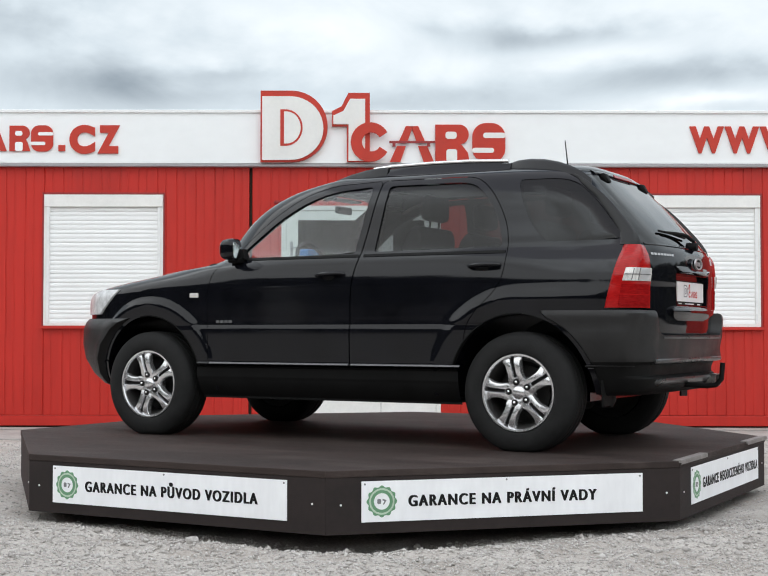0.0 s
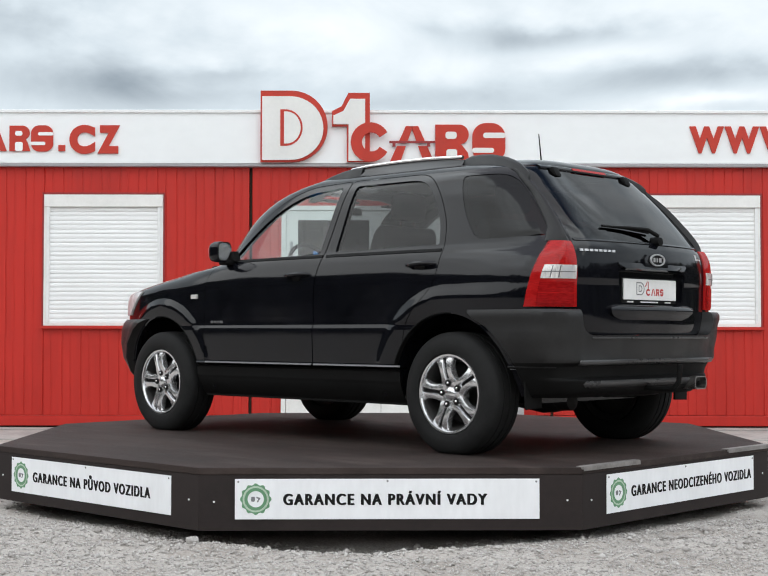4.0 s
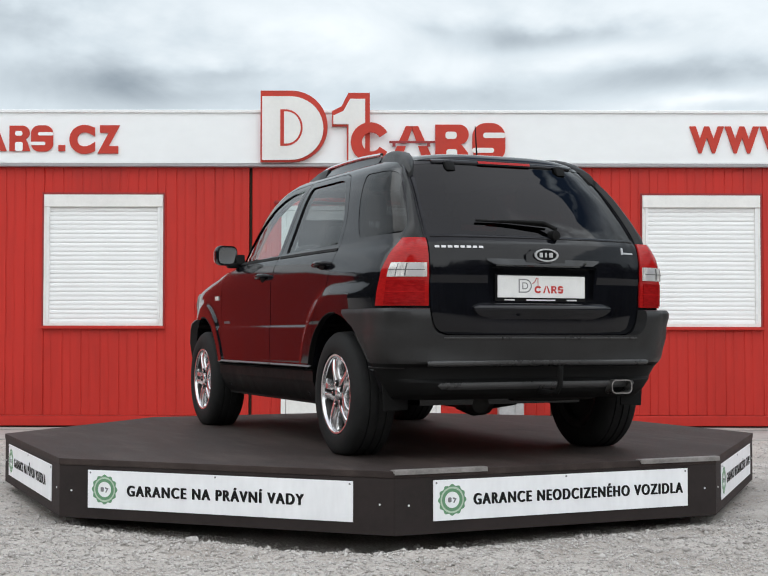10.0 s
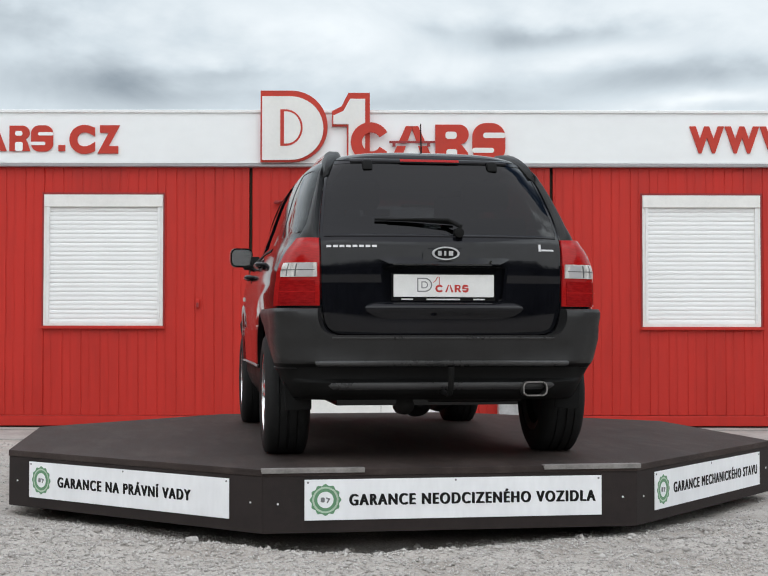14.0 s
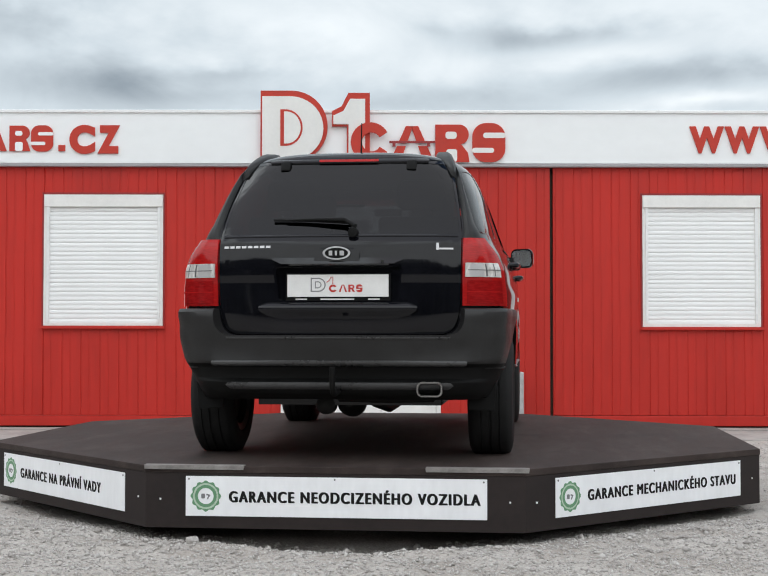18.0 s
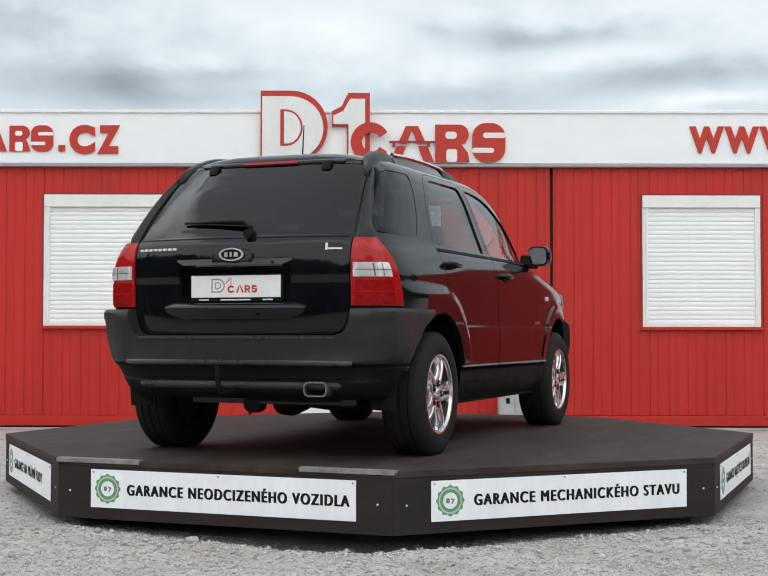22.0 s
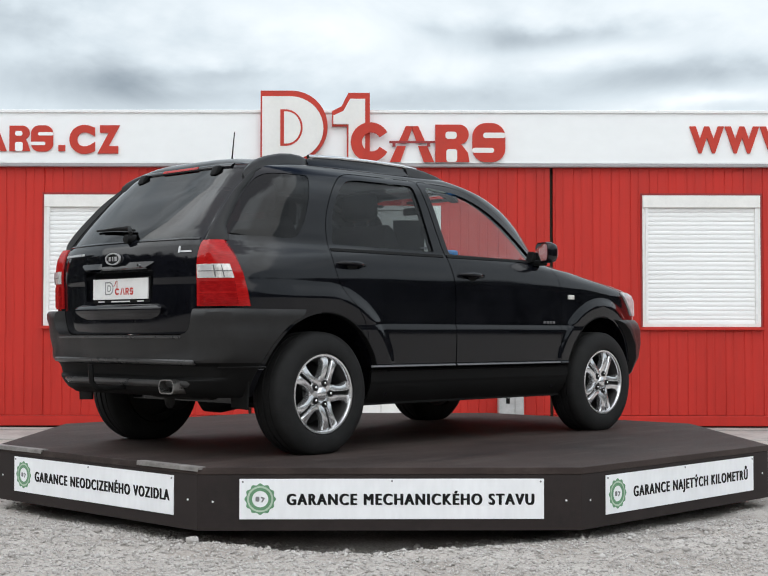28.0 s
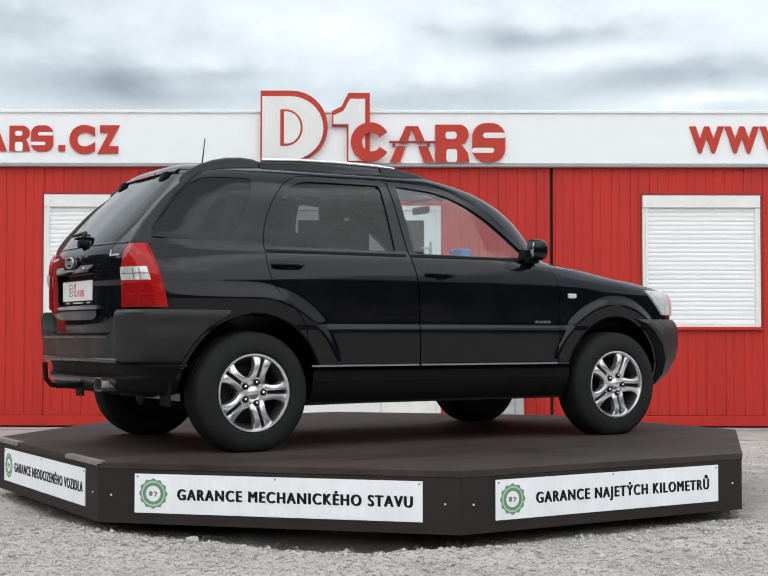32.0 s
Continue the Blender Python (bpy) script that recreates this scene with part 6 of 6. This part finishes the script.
        c, k = math.cos(radians(turn)), math.sin(radians(turn))
        for v in me.vertices:
            y, z = c * v.co.y - k * v.co.z, k * v.co.y + c * v.co.z
            if z < -0.300:
                v.co.x *= 1 + 0.05 * min(1.0, (-0.300 - z) / 0.030)
            z = max(z, -0.3278)
            v.co.y, v.co.z = c * y + k * z, -k * y + c * z
        return me
    for s in (1, -1):
        for a, turn in ((AXLE_F, 16.0 if s < 0 else -22), (AXLE_R, 13.0 if s < 0 else -17.5)):
            wh = new("wheel", rim)
            wh.parent = car
            wh["label"] = "silver twin five-spoke alloy wheel"
            wh.matrix_local = pose(s * 0.762, a, WHEEL_Z + 0.002, 0, 0, 0 if s > 0 else 180) @ pose(0, 0, 0, turn, 0, 0)
            for name, me, lab in (("tyre", loaded(turn), "black road tyre"), ("rim_barrel", barrel, "dark inner rim barrel"), ("hub", hubm, ""), ("hub_cap", capm, ""), ("brake_disc", disc, "dull steel brake disc"), ("back_plate", backp, "")):
                o = new(name, me)
                o.parent = wh
                if lab:
                    o["label"] = lab
            for k in range(5):
                o = new("spoke", spoke)
                o.parent = wh
                o.matrix_local = pose(0, 0, 0, 72 * k, 0, 0)
                o = new("spoke_slot_shade", slot)
                o.parent = wh
                o.matrix_local = pose(0, 0, 0, 72 * k, 0, 0)
                for nm, me in (("nut_well_shade", dark), ("wheel_nut", nut)):
                    o = new(nm, me)
                    o.parent = wh
                    o.matrix_local = pose(0, 0, 0, 72 * k, 0, 0) @ pose(0, 0, 0.0605)

    # underside
    part("underbody", box(-0.50, 0.50, -1.40, 1.70, 0.292, 0.34, 0.02), STEEL, car, "dark underbody")
    ax = tube([(-0.68, AXLE_R, 0.34), (-0.2, AXLE_R, 0.33), (0.2, AXLE_R, 0.33), (0.68, AXLE_R, 0.34)], 0.035, 10)
    part("rear_axle", ax, STEEL, car)
    part("differential", lathe([(0.02, AXLE_R - 0.16), (0.07, AXLE_R - 0.11), (0.082, AXLE_R), (0.06, AXLE_R + 0.16), (0.03, AXLE_R + 0.2)], "y", 20, centre=(-0.02, 0, 0.285)), STEEL, car, smooth=40)
    part("silencer", lathe([(0.05, -0.27), (0.075, -0.25), (0.08, 0.0), (0.075, 0.25), (0.05, 0.27)], "x", 20, centre=(0.22, -1.76, 0.385)), STEEL, car, "dull exhaust silencer", smooth=40)
    part("exhaust_pipe", tube([(0.10, -1.70, 0.36), (0.13, -1.50, 0.30), (0.16, -1.05, 0.245), (0.16, 0.6, 0.262)], 0.030, 10), STEEL, car, "dull exhaust pipe", smooth=40)
    part("suspension_arm", lathe([(0.02, -1.62), (0.052, -1.60), (0.056, -1.52), (0.03, -1.48)], "y", 16, centre=(-0.13, 0, 0.285)), STEEL, car, smooth=40)
    ex = part("exhaust_tip", ring_shape(rounded(0.408, 0.537, 0.352, 0.428, 0.028), rounded(0.415, 0.530, 0.359, 0.421, 0.022), -2.075, -1.88), TIP_STEEL, car, "dull steel rounded exhaust tip", smooth=40)
    # black plug in place of the shade down the pipe
    part("tip_inner_shade", prism(rounded(0.414, 0.531, 0.358, 0.422, 0.022), "y", -1.96, -1.95), BLACK_PLASTIC, ex)
    part("tow_bar", tube([(0, -1.85, 0.35), (0, -2.0, 0.374), (0, -2.14, 0.368), (0, -2.19, 0.375), (0, -2.222, 0.41), (0, -2.23, 0.505)], 0.015, 8), BLACK_PLASTIC, car, "black swan-neck tow bar", smooth=40)
    # aerial
    ae = part("aerial", tube([(0.02, -1.272, 1.662), (0.02, -1.262, 1.75), (0.02, -1.248, 1.875)], [0.006, 0.0045, 0.0032], 8), BLACK_PLASTIC, car, "thin black roof aerial", smooth=60)
    part("aerial_foot", lathe([(0.028, 1.655), (0.024, 1.675), (0.010, 1.69)], "z", 16, centre=(0.02, -1.27, 0)), BLACK_PLASTIC, ae)

    # cabin
    zs = [1.17 + 0.43 * i / 12 for i in range(13)]
    ws = part("windscreen", patch(zs, lambda z: 1 - (1 - u_at_y(0.2, z)) * 0.62, lambda z: 1.0, 14, -0.010, None), CLEAR_GLASS, car, "clear windscreen", smooth=40)
    ws.visible_shadow = False
    ws2 = part("windscreen", patch(zs, lambda z: 1 - (1 - u_at_y(0.2, z)) * 0.62, lambda z: 1.0, 14, -0.010, None, -1), CLEAR_GLASS, car, "clear windscreen", smooth=40)
    ws2.visible_shadow = False
    db = prism(soften([(0.48, 0.80), (0.48, 1.02), (0.55, 1.112), (0.64, 1.130), (0.93, 1.12), (0.93, 0.80)], 0.06), "x", -0.76, 0.76)
    part("dashboard", db, CABIN, car, "dark grey dashboard", smooth=40)
    sw = bmesh.new()
    ringp = []
    for k in range(32):
        a = 2 * math.pi * k / 32
        ringp.append((-0.37 + 0.185 * math.cos(a), 0.340 + 0.07 * math.sin(a), 1.09 + 0.172 * math.sin(a)))
    tube(ringp + [ringp[0]], 0.014, 8, sw)
    box(-0.50, -0.24, 0.345, 0.375, 1.06, 1.11, 0.012, sw)
    tube([(-0.37, 0.355, 1.08), (-0.37, 0.52, 1.00)], 0.035, 10, sw)
    part("steering_wheel", sw, CABIN, car, "dark steering wheel", smooth=40)
    for x in (-0.37, 0.37):
        for y, nm in ((-0.38, "front_seat"), (-1.20, "rear_seat")):
            b = prism(soften([(y, 0.80), (y + 0.02, 1.0), (y - 0.09, 1.30), (y - 0.15, 1.34), (y - 0.19, 1.28), (y - 0.14, 0.80)], 0.06), "x", x - 0.24, x + 0.24, bevel=0.02)
            seat = part(nm, b, FABRIC, car, "dark cloth seat back", smooth=40)
            hr = box(x - 0.135, x + 0.135, y - 0.205, y - 0.115, 1.365, 1.53, 0.04, seg=3)
            part("headrest", hr, FABRIC, seat, "dark padded headrest", smooth=40)
            for dx in (-0.06, 0.06):
                part("headrest_post", tube([(x + dx, y - 0.15, 1.30), (x + dx, y - 0.16, 1.40)], 0.006, 6), CHROME, seat)
    part("interior_mirror", box(-0.095, 0.095, 0.33, 0.36, 1.480, 1.530, 0.012), CABIN, car, "interior rear-view mirror")
    part("headliner", box(-0.50, 0.50, -1.40, -0.10, 1.612, 1.622), LINING, car, "pale headlining")
    part("blue_card", box(-0.04, 0.10, 0.60, 0.69, 1.125, 1.250, 0.012), BLUE, car, "blue object on the dashboard")
    for s in (-1, 1):
        part("sun_visor", box(s * 0.14, s * 0.46, 0.12, 0.20, 1.53, 1.545, 0.005), LINING, car)
    return car


CAR = build_car()


# ---- what moves ----
TURN = [(0.0, 59.85), (1.0, 55.95), (2.0, 52.30), (3.0, 48.57), (3.5, 46.68), (5.5, 39.10), (6.0, 37.23), (7.0, 33.61), (8.0, 29.86), (9.0, 26.09), (10.0, 22.53), (11.0, 18.91), (12.0, 15.24), (13.0, 11.46), (14.0, 7.59), (14.5, 5.67),
        (16.5, -1.90), (17.0, -3.74), (18.0, -7.43), (19.0, -11.20), (20.0, -15.02), (21.0, -18.87), (22.0, -22.72), (23.0, -26.42), (24.0, -30.25), (25.0, -34.05), (25.5, -35.85), (27.5, -43.43), (28.0, -45.37), (29.0, -49.02), (30.0, -52.84), (31.0, -56.44), (31.5, -58.18), (32.0, -60.06)]


def motions():
    walk(TURNTABLE, [(t, pose(0, 0, DECK, 0, 0, a)) for t, a in TURN])
    walk(CAR, [(t, pose(0, 0, DECK, 0, 0, a) @ pose(0.010, -0.042, 0.0005, 0, 0, 0.95)) for t, a in TURN])


motions()
